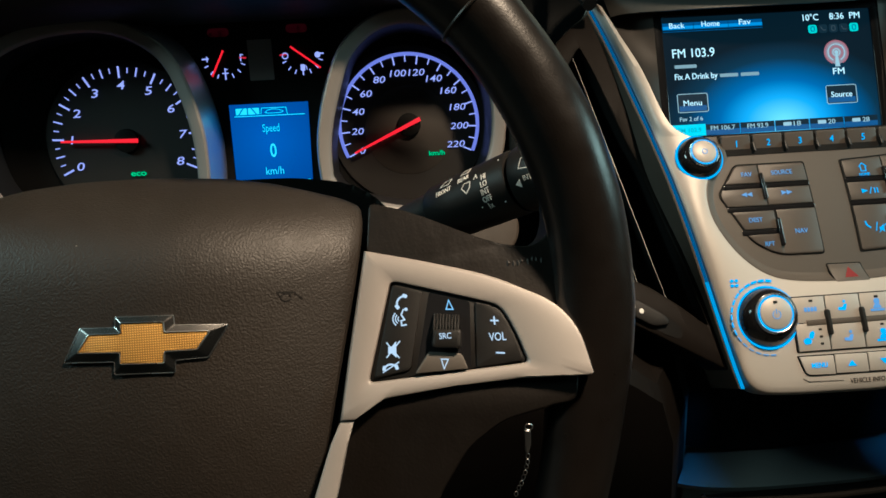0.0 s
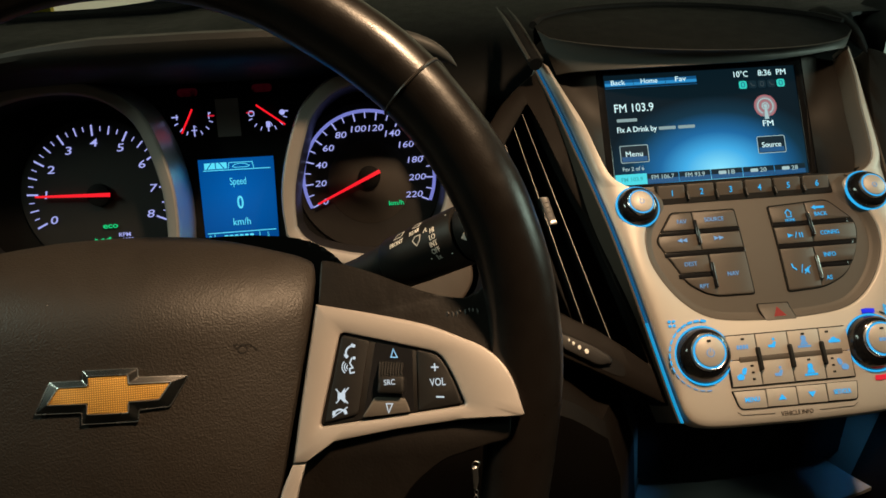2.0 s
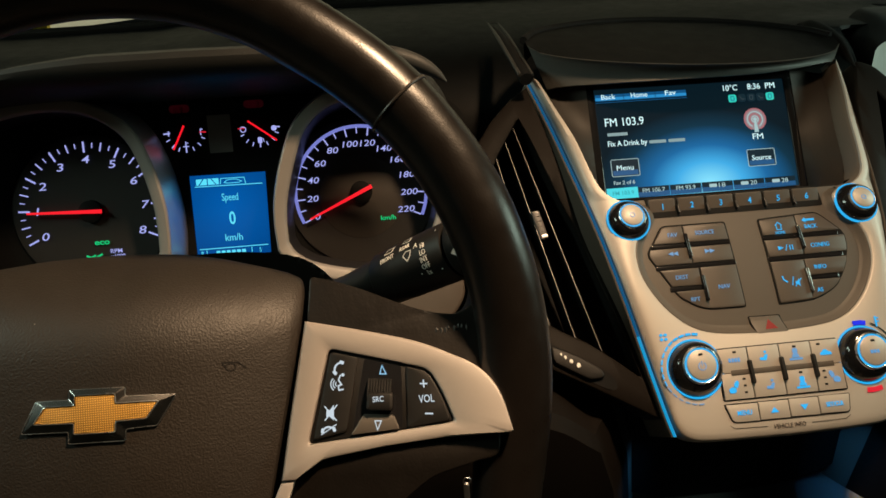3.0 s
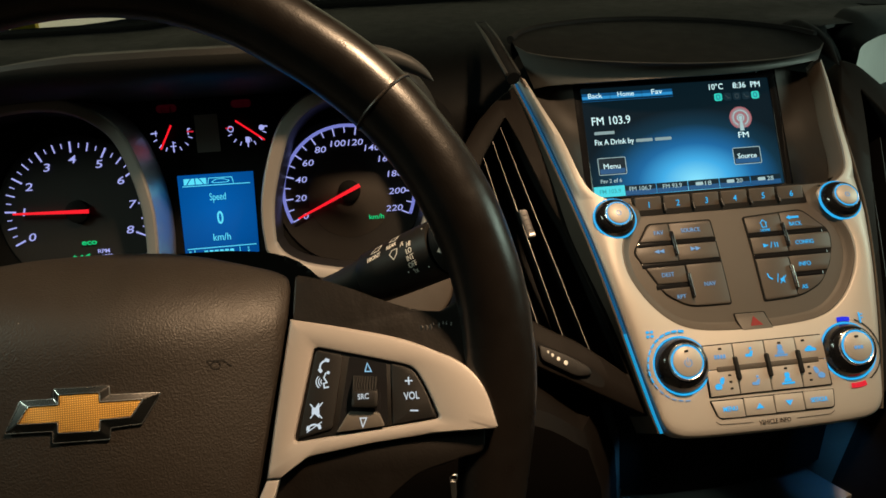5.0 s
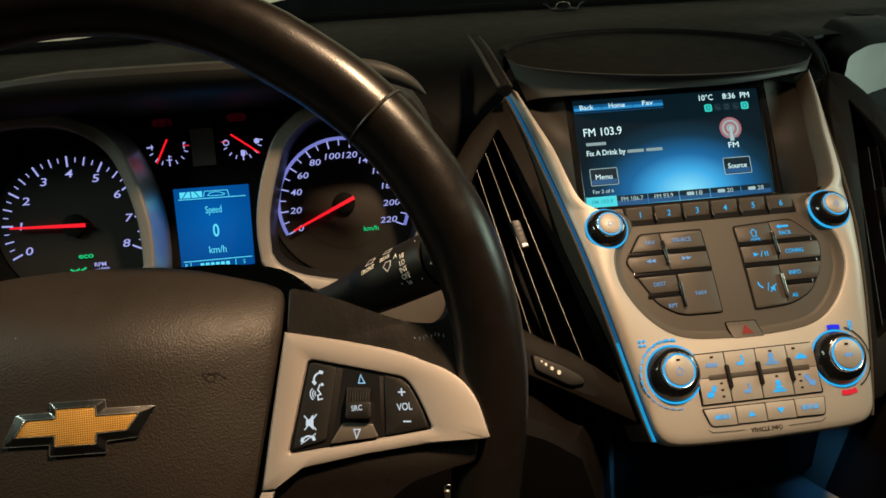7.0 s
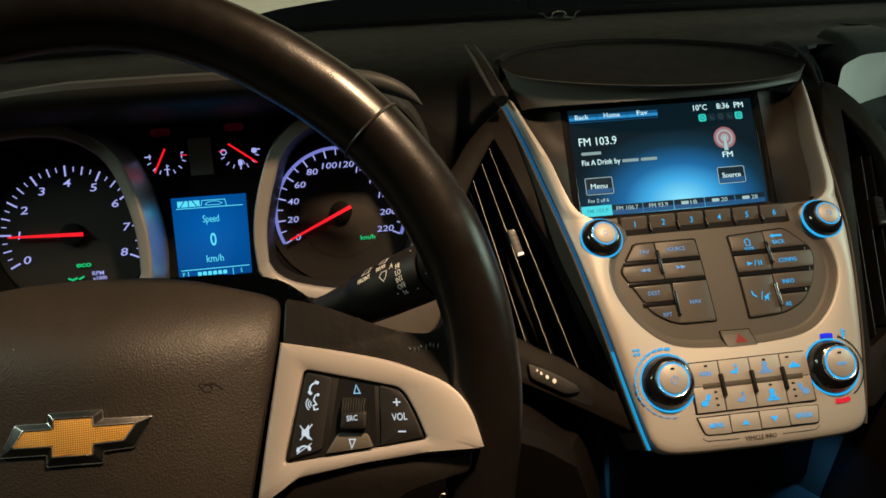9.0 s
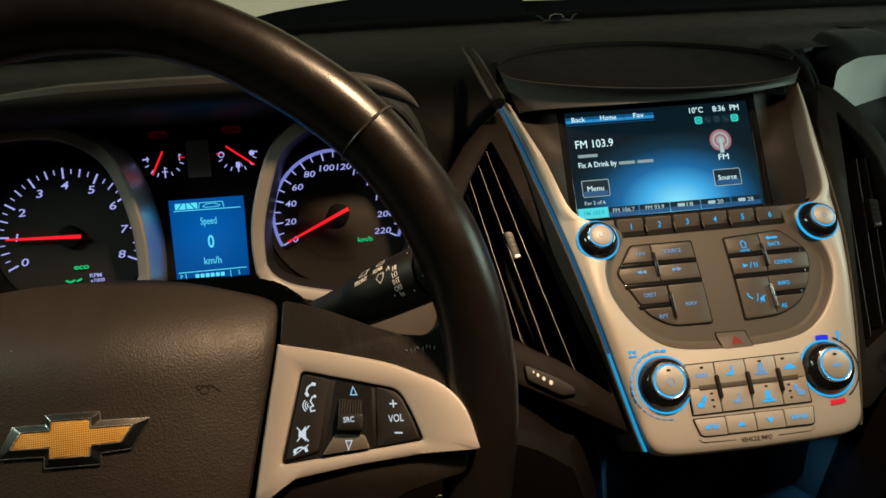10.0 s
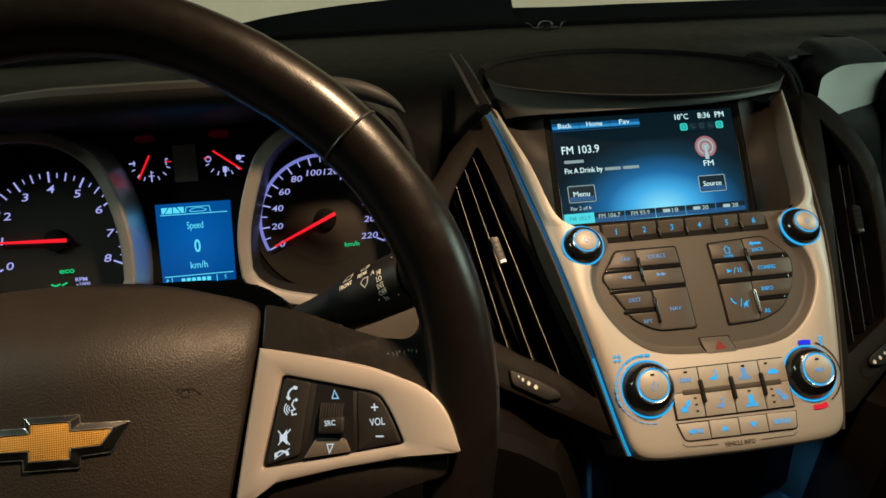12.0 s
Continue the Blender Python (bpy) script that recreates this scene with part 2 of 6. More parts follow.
CLUSTERLCD = glow_screen("trip_display", (0.0, -0.02), (0.07, 0.07), [(0, (0.0, 0.032, 0.15)), (1, (0.001, 0.108, 0.41))])

# ---------------------------------------------------------------- builders (millimetres in a local frame)


def local(origin, slope):
    """x across the car, y up the slope, z out towards the driver."""
    return Matrix.Translation(origin) @ Matrix.Rotation(radians(slope), 4, "X")


def thing(name, matrix, label, category, group="", kind=""):
    ob = new(name)
    ob.empty_display_size = 0.01
    ob.matrix_world = matrix
    return tagged(ob, label, category, group, kind)


def mesh_from(name, bm, material, warp=None, sharp=38, recalc=True):
    for v in bm.verts:
        if warp:
            v.co.z += warp(v.co.x, v.co.y)
        v.co *= 0.001
    if recalc:
        bmesh.ops.recalc_face_normals(bm, faces=bm.faces)
    me = bpy.data.meshes.new(name)
    bm.to_mesh(me)
    bm.free()
    me.materials.append(material)
    me.shade_smooth()
    me.set_sharp_from_angle(angle=radians(sharp))
    return me


def part(name, bm, material, parent, label="", warp=None, sharp=38, recalc=True):
    ob = new(name, mesh_from(name, bm, material, warp, sharp, recalc))
    ob.parent = parent
    return tagged(ob, label)


def plate(pts, z0, z1, bevel=0.0, seg=2, bm=None, cut=0.0):
    """A slab with the outline pts between z0 and z1, with a rounded front edge; cut: bands across, so that it can be bent."""
    own = bmesh.new()
    low = [own.verts.new((x, y, z0)) for x, y in pts]
    base = own.faces.new(low)
    ext = bmesh.ops.extrude_face_region(own, geom=[base])
    top = [e for e in ext["geom"] if isinstance(e, bmesh.types.BMVert)]
    for v in top:
        v.co.z = z1
    if bevel:
        keep = set(top)
        edges = [e for e in own.edges if e.verts[0] in keep and e.verts[1] in keep]
        bmesh.ops.bevel(own, geom=edges, offset=bevel, segments=seg, profile=0.5, affect="EDGES", clamp_overlap=True)
    if cut:
        ys = [v.co.y for v in own.verts]
        y = math.floor(min(ys) / cut) * cut + cut
        while y < max(ys):
            bmesh.ops.bisect_plane(own, geom=own.verts[:] + own.edges[:] + own.faces[:], plane_co=(0, y, 0), plane_no=(0, 1, 0))
            y += cut
    big = [f for f in own.faces if len(f.verts) > 4]
    bmesh.ops.triangulate(own, faces=big)
    return absorb(bm, own)


def absorb(bm, own):
    if bm is None:
        return own
    me = bpy.data.meshes.new("tmp")
    own.to_mesh(me)
    own.free()
    bm.from_mesh(me)
    bpy.data.meshes.remove(me)
    return bm


def rrect(cx, cy, w, h, r, n=4, lean=0.0):
    pts = []
    for k, (sx, sy) in enumerate(((1, 1), (-1, 1), (-1, -1), (1, -1))):
        for i in range(n + 1):
            a = math.pi / 2 * (k + i / n)
            x, y = sx * (w / 2 - r) + r * math.cos(a), sy * (h / 2 - r) + r * math.sin(a)
            pts.append((cx + x + lean * y, cy + y))
    return pts


def rounded(pts, r, n=4):
    """A polygon with its corners rounded off; r: one radius, or one for each corner."""
    out = []
    k = len(pts)
    rs = r if isinstance(r, (list, tuple)) else [r] * k
    for i in range(k):
        p, a, b = Vector(pts[i]), Vector(pts[i - 1]), Vector(pts[(i + 1) % k])
        da, db = (a - p), (b - p)
        q = min(rs[i], da.length * 0.45, db.length * 0.45)
        if q < 0.05:
            out.append(tuple(p))
            continue
        s, e = p + da.normalized() * q, p + db.normalized() * q
        for j in range(n + 1):
            t = j / n
            c = s * (1 - t) ** 2 + p * 2 * t * (1 - t) + e * t * t
            out.append((c.x, c.y))
    return out


def smooth_line(pts, n=6):
    """A Catmull-Rom curve through open points of any dimension."""
    p = [Vector(q) for q in pts]
    p = [2 * p[0] - p[1]] + p + [2 * p[-1] - p[-2]]
    out = []
    for i in range(1, len(p) - 2):
        for j in range(n):
            t = j / n
            out.append(0.5 * (2 * p[i] + (p[i + 1] - p[i - 1]) * t + (2 * p[i - 1] - 5 * p[i] + 4 * p[i + 1] - p[i + 2]) * t * t
                              + (3 * p[i] - p[i - 1] - 3 * p[i + 1] + p[i + 2]) * t ** 3))
    out.append(p[-2])
    return out


def sheet(rows, bm=None, closed=False, thick=0.0):
    """A skin through rows of points, each row of the same length."""
    own = bmesh.new()
    vs = [[own.verts.new(p) for p in row] for row in rows]
    n = len(rows[0])
    for a, b in zip(vs, vs[1:]):
        for i in range(n if closed else n - 1):
            j = (i + 1) % n
            own.faces.new((a[i], a[j], b[j], b[i]))
    if thick:
        bmesh.ops.recalc_face_normals(own, faces=own.faces)
        bmesh.ops.solidify(own, geom=own.faces[:], thickness=thick)
    return absorb(bm, own)


def lathe(prof, cx=0, cy=0, n=40, bm=None, squash=1.0):
    own = bmesh.new()
    rings = []
    for r, z in prof:
        if r < 0.01:
            rings.append([own.verts.new((cx, cy, z))])
        else:
            rings.append([own.verts.new((cx + r * math.cos(2 * math.pi * i / n), cy + r * squash * math.sin(2 * math.pi * i / n), z)) for i in range(n)])
    for a, b in zip(rings, rings[1:]):
        for i in range(n):
            j = (i + 1) % n
            if len(a) == 1 and len(b) == 1:
                continue
            if len(a) == 1:
                own.faces.new((a[0], b[j], b[i]))
            elif len(b) == 1:
                own.faces.new((a[i], a[j], b[0]))
            else:
                own.faces.new((a[i], a[j], b[j], b[i]))
    return absorb(bm, own)


def tube(path, r, n=10, bm=None, caps=True, flat=1.0, up=Vector((0, 0, 1))):
    own = bmesh.new()
    p = [Vector(q) for q in path]
    rings = []
    for i, c in enumerate(p):
        t = (p[min(i + 1, len(p) - 1)] - p[max(i - 1, 0)]).normalized()
        s = t.cross(up).normalized()
        w = s.cross(t)
        rad = r[i] if isinstance(r, (list, tuple)) else r
        rings.append([own.verts.new(c + rad * (math.cos(2 * math.pi * k / n) * s + flat * math.sin(2 * math.pi * k / n) * w)) for k in range(n)])
    for a, b in zip(rings, rings[1:]):
        for k in range(n):
            own.faces.new((a[k], a[(k + 1) % n], b[(k + 1) % n], b[k]))
    if caps:
        own.faces.new(rings[0][::-1])
        own.faces.new(rings[-1])
    return absorb(bm, own)


def box(x0, y0, z0, x1, y1, z1, bevel=0.0, bm=None):
    own = bmesh.new()
    bmesh.ops.create_cube(own, size=1)
    for v in own.verts:
        v.co = Vector(((x0 + x1) / 2 + v.co.x * (x1 - x0), (y0 + y1) / 2 + v.co.y * (y1 - y0), (z0 + z1) / 2 + v.co.z * (z1 - z0)))
    if bevel:
        bmesh.ops.bevel(own, geom=own.edges[:], offset=bevel, segments=2, profile=0.5, affect="EDGES")
    return absorb(bm, own)


def words(body, cap, x, y, z, wide=1.0, lean=0.0, turn=0.0, align="CENTER", depth=0.12, bold=0.0, bm=None):
    """Raised lettering, cap millimetres high, centred on (x, y)."""
    cu = bpy.data.curves.new("lettering", "FONT")
    cu.body, cu.size, cu.extrude, cu.shear, cu.offset = body, cap / 0.69, depth, lean, bold
    cu.align_x, cu.align_y, cu.resolution_u = align, "CENTER", 3
    ob = bpy.data.objects.new("lettering", cu)
    me = bpy.data.meshes.new_from_object(ob)
    own = bmesh.new()
    own.from_mesh(me)
    bpy.data.objects.remove(ob)
    bpy.data.curves.remove(cu)
    bpy.data.meshes.remove(me)
    ys = [v.co.y for v in own.verts]
    mid = (min(ys) + max(ys)) / 2
    for v in own.verts:
        v.co = Matrix.Rotation(radians(turn), 3, "Z") @ Vector((v.co.x * wide, v.co.y - mid, v.co.z))
        v.co += Vector((x, y, z))
    return absorb(bm, own)


def bars(x, y, w, h, z, bm=None, n=1, gap=0.6):
    """Plain bars in the place of writing."""
    each = (w - gap * (n - 1)) / n
    for i in range(n):
        x0 = x - w / 2 + i * (each + gap)
        bm = plate(rrect(x0 + each / 2, y, each, h, min(h, each) * 0.2, 2), z - 0.1, z + 0.1, bm=bm)
    return bm


def line(pts, w, z, bm=None, closed=False):
    """A flat ribbon along pts, in one piece."""
    p = [Vector((q[0], q[1])) for q in pts]
    n = len(p)
    own = bmesh.new()
    rings = []
    for i in range(n):
        a = p[i - 1] if i or closed else None
        b = p[(i + 1) % n] if i < n - 1 or closed else None
        da = (p[i] - a).normalized() if a is not None and (p[i] - a).length > 1e-6 else None
        db = (b - p[i]).normalized() if b is not None and (b - p[i]).length > 1e-6 else None
        d = (da or db) + (db or da)
        d = d.normalized() if d.length > 1e-3 else (da or db)
        bend = max(0.45, abs(d.dot(da or db)))
        s = Vector((-d.y, d.x)) * w / 2 / bend
        c = p[i].copy()
        if not closed and i == 0:
            c -= d * w * 0.3
        if not closed and i == n - 1:
            c += d * w * 0.3
        rings.append([own.verts.new((q.x, q.y, h)) for q, h in ((c - s, z - 0.08), (c + s, z - 0.08), (c + s, z + 0.08), (c - s, z + 0.08))])
    for i in range(n if closed else n - 1):
        f, g = rings[i], rings[(i + 1) % n]
        for k in range(4):
            own.faces.new((f[k], f[(k + 1) % 4], g[(k + 1) % 4], g[k]))
    if not closed:
        own.faces.new(rings[0])
        own.faces.new(rings[-1][::-1])
    return absorb(bm, own)


def arc(cx, cy, r, a0, a1, n=12):
    return [(cx + r * math.cos(radians(a0 + (a1 - a0) * i / n)), cy + r * math.sin(radians(a0 + (a1 - a0) * i / n))) for i in range(n + 1)]


def polar(pts, c, angles):
    """Where rays from c at these angles meet the outline pts."""
    out = []
    k = len(pts)
    for a in angles:
        d = Vector((math.cos(a), math.sin(a)))
        best = 0
        for i in range(k):
            p, q = Vector(pts[i]) - Vector(c), Vector(pts[(i + 1) % k]) - Vector(c)
            e = q - p
            den = d.x * e.y - d.y * e.x
            if abs(den) < 1e-9:
                continue
            t = (p.x * e.y - p.y * e.x) / den
            s = (p.x * d.y - p.y * d.x) / den
            if t > 0 and -1e-6 <= s <= 1 + 1e-6:
                best = max(best, t)
        out.append((c[0] + d.x * best, c[1] + d.y * best))
    return out


def ring_plate(outer, inner, c, z0, z1, lip=1.0, sink=3.0, n=72, bm=None):
    """A slab with the outline outer and the opening inner, both edges rounded."""
    angles = sorted({round(2 * math.pi * i / n, 5) for i in range(n)} |
                    {round(math.atan2(p[1] - c[1], p[0] - c[0]) % (2 * math.pi), 5) for p in list(outer) + list(inner)})
    a, b = polar(outer, c, angles), polar(inner, c, angles)

    def mixed(t, z):
        return [Vector((p[0] * (1 - t) + q[0] * t, p[1] * (1 - t) + q[1] * t, z)) for p, q in zip(a, b)]

    def step(t, far, z):
        out = []
        for p, q in zip(a, b):
            p, q = Vector(p), Vector(q)
            g = (q - p).length
            f = min(0.45, far / max(g, 0.01)) if t == 0 else 1 - min(0.45, far / max(g, 0.01))
            w = p.lerp(q, f)
            out.append(Vector((w.x, w.y, z)))
        return out
    rows = [mixed(0, z0), mixed(0, z1 - lip), step(0, lip * 0.3, z1 - lip * 0.3), step(0, lip, z1), mixed(0.5, z1 + 0.1), step(1, lip, z1), step(1, lip * 0.3, z1 - lip * 0.3), mixed(1, z1 - lip), mixed(1, z1 - sink)]
    return sheet(rows, bm, closed=True)


def flip(bm, about=0.0):
    for v in bm.verts:
        v.co.x = 2 * about - v.co.x
    bmesh.ops.reverse_faces(bm, faces=bm.faces[:])
    return bm


CAR = Matrix.Identity(4)
WHEEL = local((-0.0938, 0.2373, 0.6784), 63.6)
STACK = local((0.268, 0.3683, 0.6036), 56.0)
SCREEN = local((0.268, 0.4956, 0.7014), 62.0)
GAUGES = local((-0.0938, 0.508, 0.690), 75.6)


def stack_bow(x, y):
    return -0.00102 * y * y if y > 0 else -0.0004 * y * y


def spoke_slope(x, y):
    return -27.4 + 0.13 * abs(x + 4) - 0.24 * y + 0.0022 * max(0, abs(x + 4) - 125) ** 2


def pad_dome(x, y):
    return 3 - (0.0038 if x > -4 else 0.0010) * (x + 4) ** 2 - 0.00035 * (1 - 0.45 * max(0, min(1, (-4 - x) / 60))) * max(0, y) ** 3 - 0.0018 * min(0, y + 22) ** 2


# ---------------------------------------------------------------- cabin shell


def cabin():
    def slab(name, lo, hi, material, label):
        ob = new(name, mesh_from(name, box(*lo, *hi), material))
        tagged(ob, label, "cabin", kind="structure")
    slab("floor", (-800, -1300, -40), (1000, 1100, 0), CLOTH, "dark carpeted cabin floor")
    slab("ceiling", (-800, -1300, 1420), (1000, 620, 1450), CLOTH, "grey cloth cabin roof lining")
    slab("wall_back", (-800, -1340, 0), (1000, -1300, 1420), CLOTH, "dark cabin rear")
    slab("wall_left", (-840, -1300, 0), (-800, 1100, 1420), CLOTH, "dark driver side of the cabin")
    slab("wall_right", (1040, -1300, 0), (1080, 1100, 820), CLOTH, "dark passenger door side of the cabin")
    slab("wall_front", (-800, 1060, 0), (1000, 1100, 780), VOID, "black bulkhead behind the dashboard")
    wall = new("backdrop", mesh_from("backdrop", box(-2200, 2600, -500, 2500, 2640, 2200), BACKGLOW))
    tagged(wall, "pale cream garage wall ahead of the car, made to glow", "wall", kind="structure")
    ground = new("ground", mesh_from("ground", box(-2200, -2200, -540, 2500, 2640, -500), VOID))
    tagged(ground, "dark garage floor around the car", "ground", kind="structure")


cabin()

# ---------------------------------------------------------------- dashboard


def dashboard():
    root = thing("dashboard", CAR, "black soft-touch dashboard with grained skin under the windscreen", "dashboard")
    prof = [(938, 806), (925, 802), (860, 795), (760, 786), (680, 773), (630, 757), (600, 735), (580, 700), (572, 620), (565, 500), (560, 380)]
    rows = []
    for i in range(151):
        x = -760 + 1720 * i / 150
        bow = ((x - 100) / 860) ** 2
        side = max(0, min(1, (x - 400) / 80))
        side = side * side * (3 - 2 * side)
        deep = max(0, min(1, (x - 456) / 24))
        sag = max(0, min(1, (-90 - x) / 160))
        sag = 13 * sag * sag * (3 - 2 * sag)
        row = []
        for y, z in smooth_line(prof, 4):
            fore = max(0, min(1, (700 - y) / 100))
            row.append(Vector((x, y - 40 * bow * (y > 750) - 10 * side * fore + 40 * deep * max(0, min(1, (636 - y) / 16)), z - 10 * bow - sag * (z > 760) + side * fore * (14 if z > 725 else 0))))
        rows.append(row)
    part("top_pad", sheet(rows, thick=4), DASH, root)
    # rear edge strip by the glass
    edge = [Vector((-760 + 1720 * i / 40, 930 - 40 * ((-860 + 1720 * i / 40) / 860) ** 2, 806 - 10 * ((-860 + 1720 * i / 40) / 860) ** 2 - 13 * max(0, min(1, (670 - 1720 * i / 40) / 160)))) for i in range(41)]
    part("rear_strip", tube(edge, 5, 8), TRIM, root)
    # hood over the gauges
    def loop(grow, z_mid, z_end, lift=0.0, n=64):
        out = []
        for i in range(n + 1):
            th = math.pi * i / n
            c, s = math.cos(th), math.sin(th)
            half = (206 if c > 0 else 168) + grow
            x = -half * (1 if c > 0 else -1) * abs(c) ** 0.42
            y = -40 + (111 + grow + lift * (1 - 0.75 * max(0, min(1, (-60 - x) / 110)))) * abs(s) ** 0.34 - 7 * abs(c) ** 3
            q = abs(x) / half
            out.append(Vector((x, y, z_mid + (z_end - z_mid) * q ** 2.4)))
        return out
    rows = [loop(-9, 0, 0), loop(-2, 62, 24, -6), loop(-1, 74, 34, -5.5), loop(0, 82, 40, -4), loop(1.4, 88, 45, 0), loop(2.2, 89, 45.5, 3.5), loop(3.4, 87, 43, 6.5), loop(5.0, 78, 35, 8), loop(7.5, 45, 12, 7), loop(10, -10, -25, 3), loop(11, -70, -70, 0)]
    part("gauge_hood", sheet(rows), HOODSKIN, root, "grained dark hood over the gauges").matrix_local = GAUGES
    tip = smooth_line([(20, 447, 782), (38, 444, 779), (52, 442, 774), (62, 441, 768), (69, 440, 762)], 4)
    part("hood_tip", tube(tip, [6.0 * (1 - (k / (len(tip) - 1)) ** 2.5) + 0.4 for k in range(len(tip))], 12), VISOR, root, "pointed end of the hood lip")
    # visor over the radio display
    n = 32
    front, back, fas, inn = [], [], [], []
    for i in range(n + 1):
        a = -1 + 2 * i / n
        g = 1 - a * a
        x = 268 + 127 * a
        front.append(Vector((x, 526 - 40 * g ** 0.8, 769 - 6 * a - 11 * g ** 0.4)))
        back.append(Vector((x, 534 + 72 * g ** 0.75, 772 - 5 * a + 11 * g ** 0.6)))
        fas.append(Vector((268 + 112 * a + 10 * max(0, a) ** 3, 523 - 32 * g ** 0.8, 741 + 6.5 * g ** 0.5 + 8 * max(0, a) ** 3)))
        inn.append(Vector((268 + 106 * a, 545 - 16 * g, 741 + 6 * g ** 0.6)))
    rows = [[b + Vector((0, 8 * (1 - ((b.x - 268) / 127) ** 2) ** 0.5, -16)) for b in back], [b + Vector((0, 4, -4)) for b in back]]
    for k in range(9):
        t = k / 8
        rows.append([b.lerp(f, t) + Vector((0, 0, 2 * math.sin(math.pi * t) * (1 - ((b.x - 268) / 127) ** 2))) for f, b in zip(front, back)])
    hood = part("screen_hood", sheet(rows), CROWN, root, "grained black visor over the radio display, crown darkened for shade")
    rows = [[f + Vector((0, 1.0, -0.2)) for f in front], [f + Vector((0, -0.8, -0.6)) for f in front], *[[f.lerp(s, t) + Vector((0, 5.5 * (1 - ((f.x - 268) / 127) ** 2) ** 0.5 * (1 - (2 * t ** 0.8 - 1) ** 2) - 0.8 * (1 - t), 0)) for f, s in zip(front, fas)] for t in (0.1, 0.22, 0.36, 0.5, 0.65, 0.82)], fas, [s + Vector((0, 1.5, -0.8)) for s in fas]]
    part("visor_fascia", sheet(rows), FASCIA, hood, "smooth grey visor edge, lightened for the light on it")
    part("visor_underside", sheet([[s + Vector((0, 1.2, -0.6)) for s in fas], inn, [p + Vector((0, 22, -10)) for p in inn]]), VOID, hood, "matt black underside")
    # dark groove round the visor, with a thin moulded edge
    left = smooth_line([(136, 506, 752), (134, 540, 764), (134, 590, 776), (135, 640, 784)], 6)
    part("visor_groove", tube(left, [5.0 * min(1, (len(left) - 1 - k) / 9 + 0.1) for k in range(len(left))], 12), VOID, root)
    for dx, dz, q in ((-5.0, 3.4, 1.5), (4.6, 3.0, 1.2)):
        part("visor_edge", tube([p + Vector((dx, 0, dz)) for p in left], [q * min(1, (len(left) - 1 - k) / 9 + 0.25) for k in range(len(left))], 8), VISOR, root)
    top = left[-1]
    part("visor_edge", tube([top + Vector((4.6 * math.cos(radians(g)) - 0.2, 3.5 * math.sin(radians(g)), 3.2)) for g in range(0, 181, 20)], 0.6, 8), VISOR, root)
    right = smooth_line([(398.7, 508, 746), (405, 535, 756), (412, 565, 765), (417, 598, 770.5), (419, 618, 771), (418, 632, 768)], 6)
    part("visor_groove", tube(right, [6.0 * min(1, (len(right) - 1 - k) / 12 + 0.1, k / 8 + 0.1) for k in range(len(right))], 12), VOID, root)
    behind = [b + Vector((0, 5, 0.5)) for b in back]
    part("visor_groove", tube(behind, 3.2, 10), VOID, root)
    # open passenger-side shelf: pale curved end wall, then a black box painting its shade
    lip = smooth_line([(468, 584, 722), (474, 590, 738), (481, 597, 749), (494, 601, 755), (512, 604, 759), (556, 607, 759)], 6)
    foot = smooth_line([(462, 580, 640), (470, 592, 640), (480, 602, 640), (496, 609, 640), (520, 616, 640), (566, 626, 640)], 6)
    mids = [p.lerp(q, 0.18) + Vector((0, 7, 0)) for p, q in zip(lip, foot)]
    turn = [[r[-1] + Vector((dx, dy, 0)) for dx, dy in ((4, 2), (7, 8), (9, 60))] for r in (lip, mids, foot)]
    rows = [r + t for r, t in zip((lip, mids, foot), turn)]
    part("shelf_lip", sheet([[p + Vector((0, q, h * min(1, max(0.35, (p.x - 462) / 45)))) for p in rows[0]] for q, h in ((64, 22), (40, 18), (24, 12), (11, 6.5), (2, 2), (0, 0))]), LIPSKIN, root, "grained dark lip over the shelf, lightened for the light on it")
    part("shelf_wall", sheet(rows), SCOOP, root, "smooth pale grey shelf wall")
    part("shelf_shade", box(562, 604, 600, 940, 660, 757, 3), VOID, root, "solid black box in place of the shaded open shelf")
    return root


dashboard()


# ---------------------------------------------------------------- steering wheel


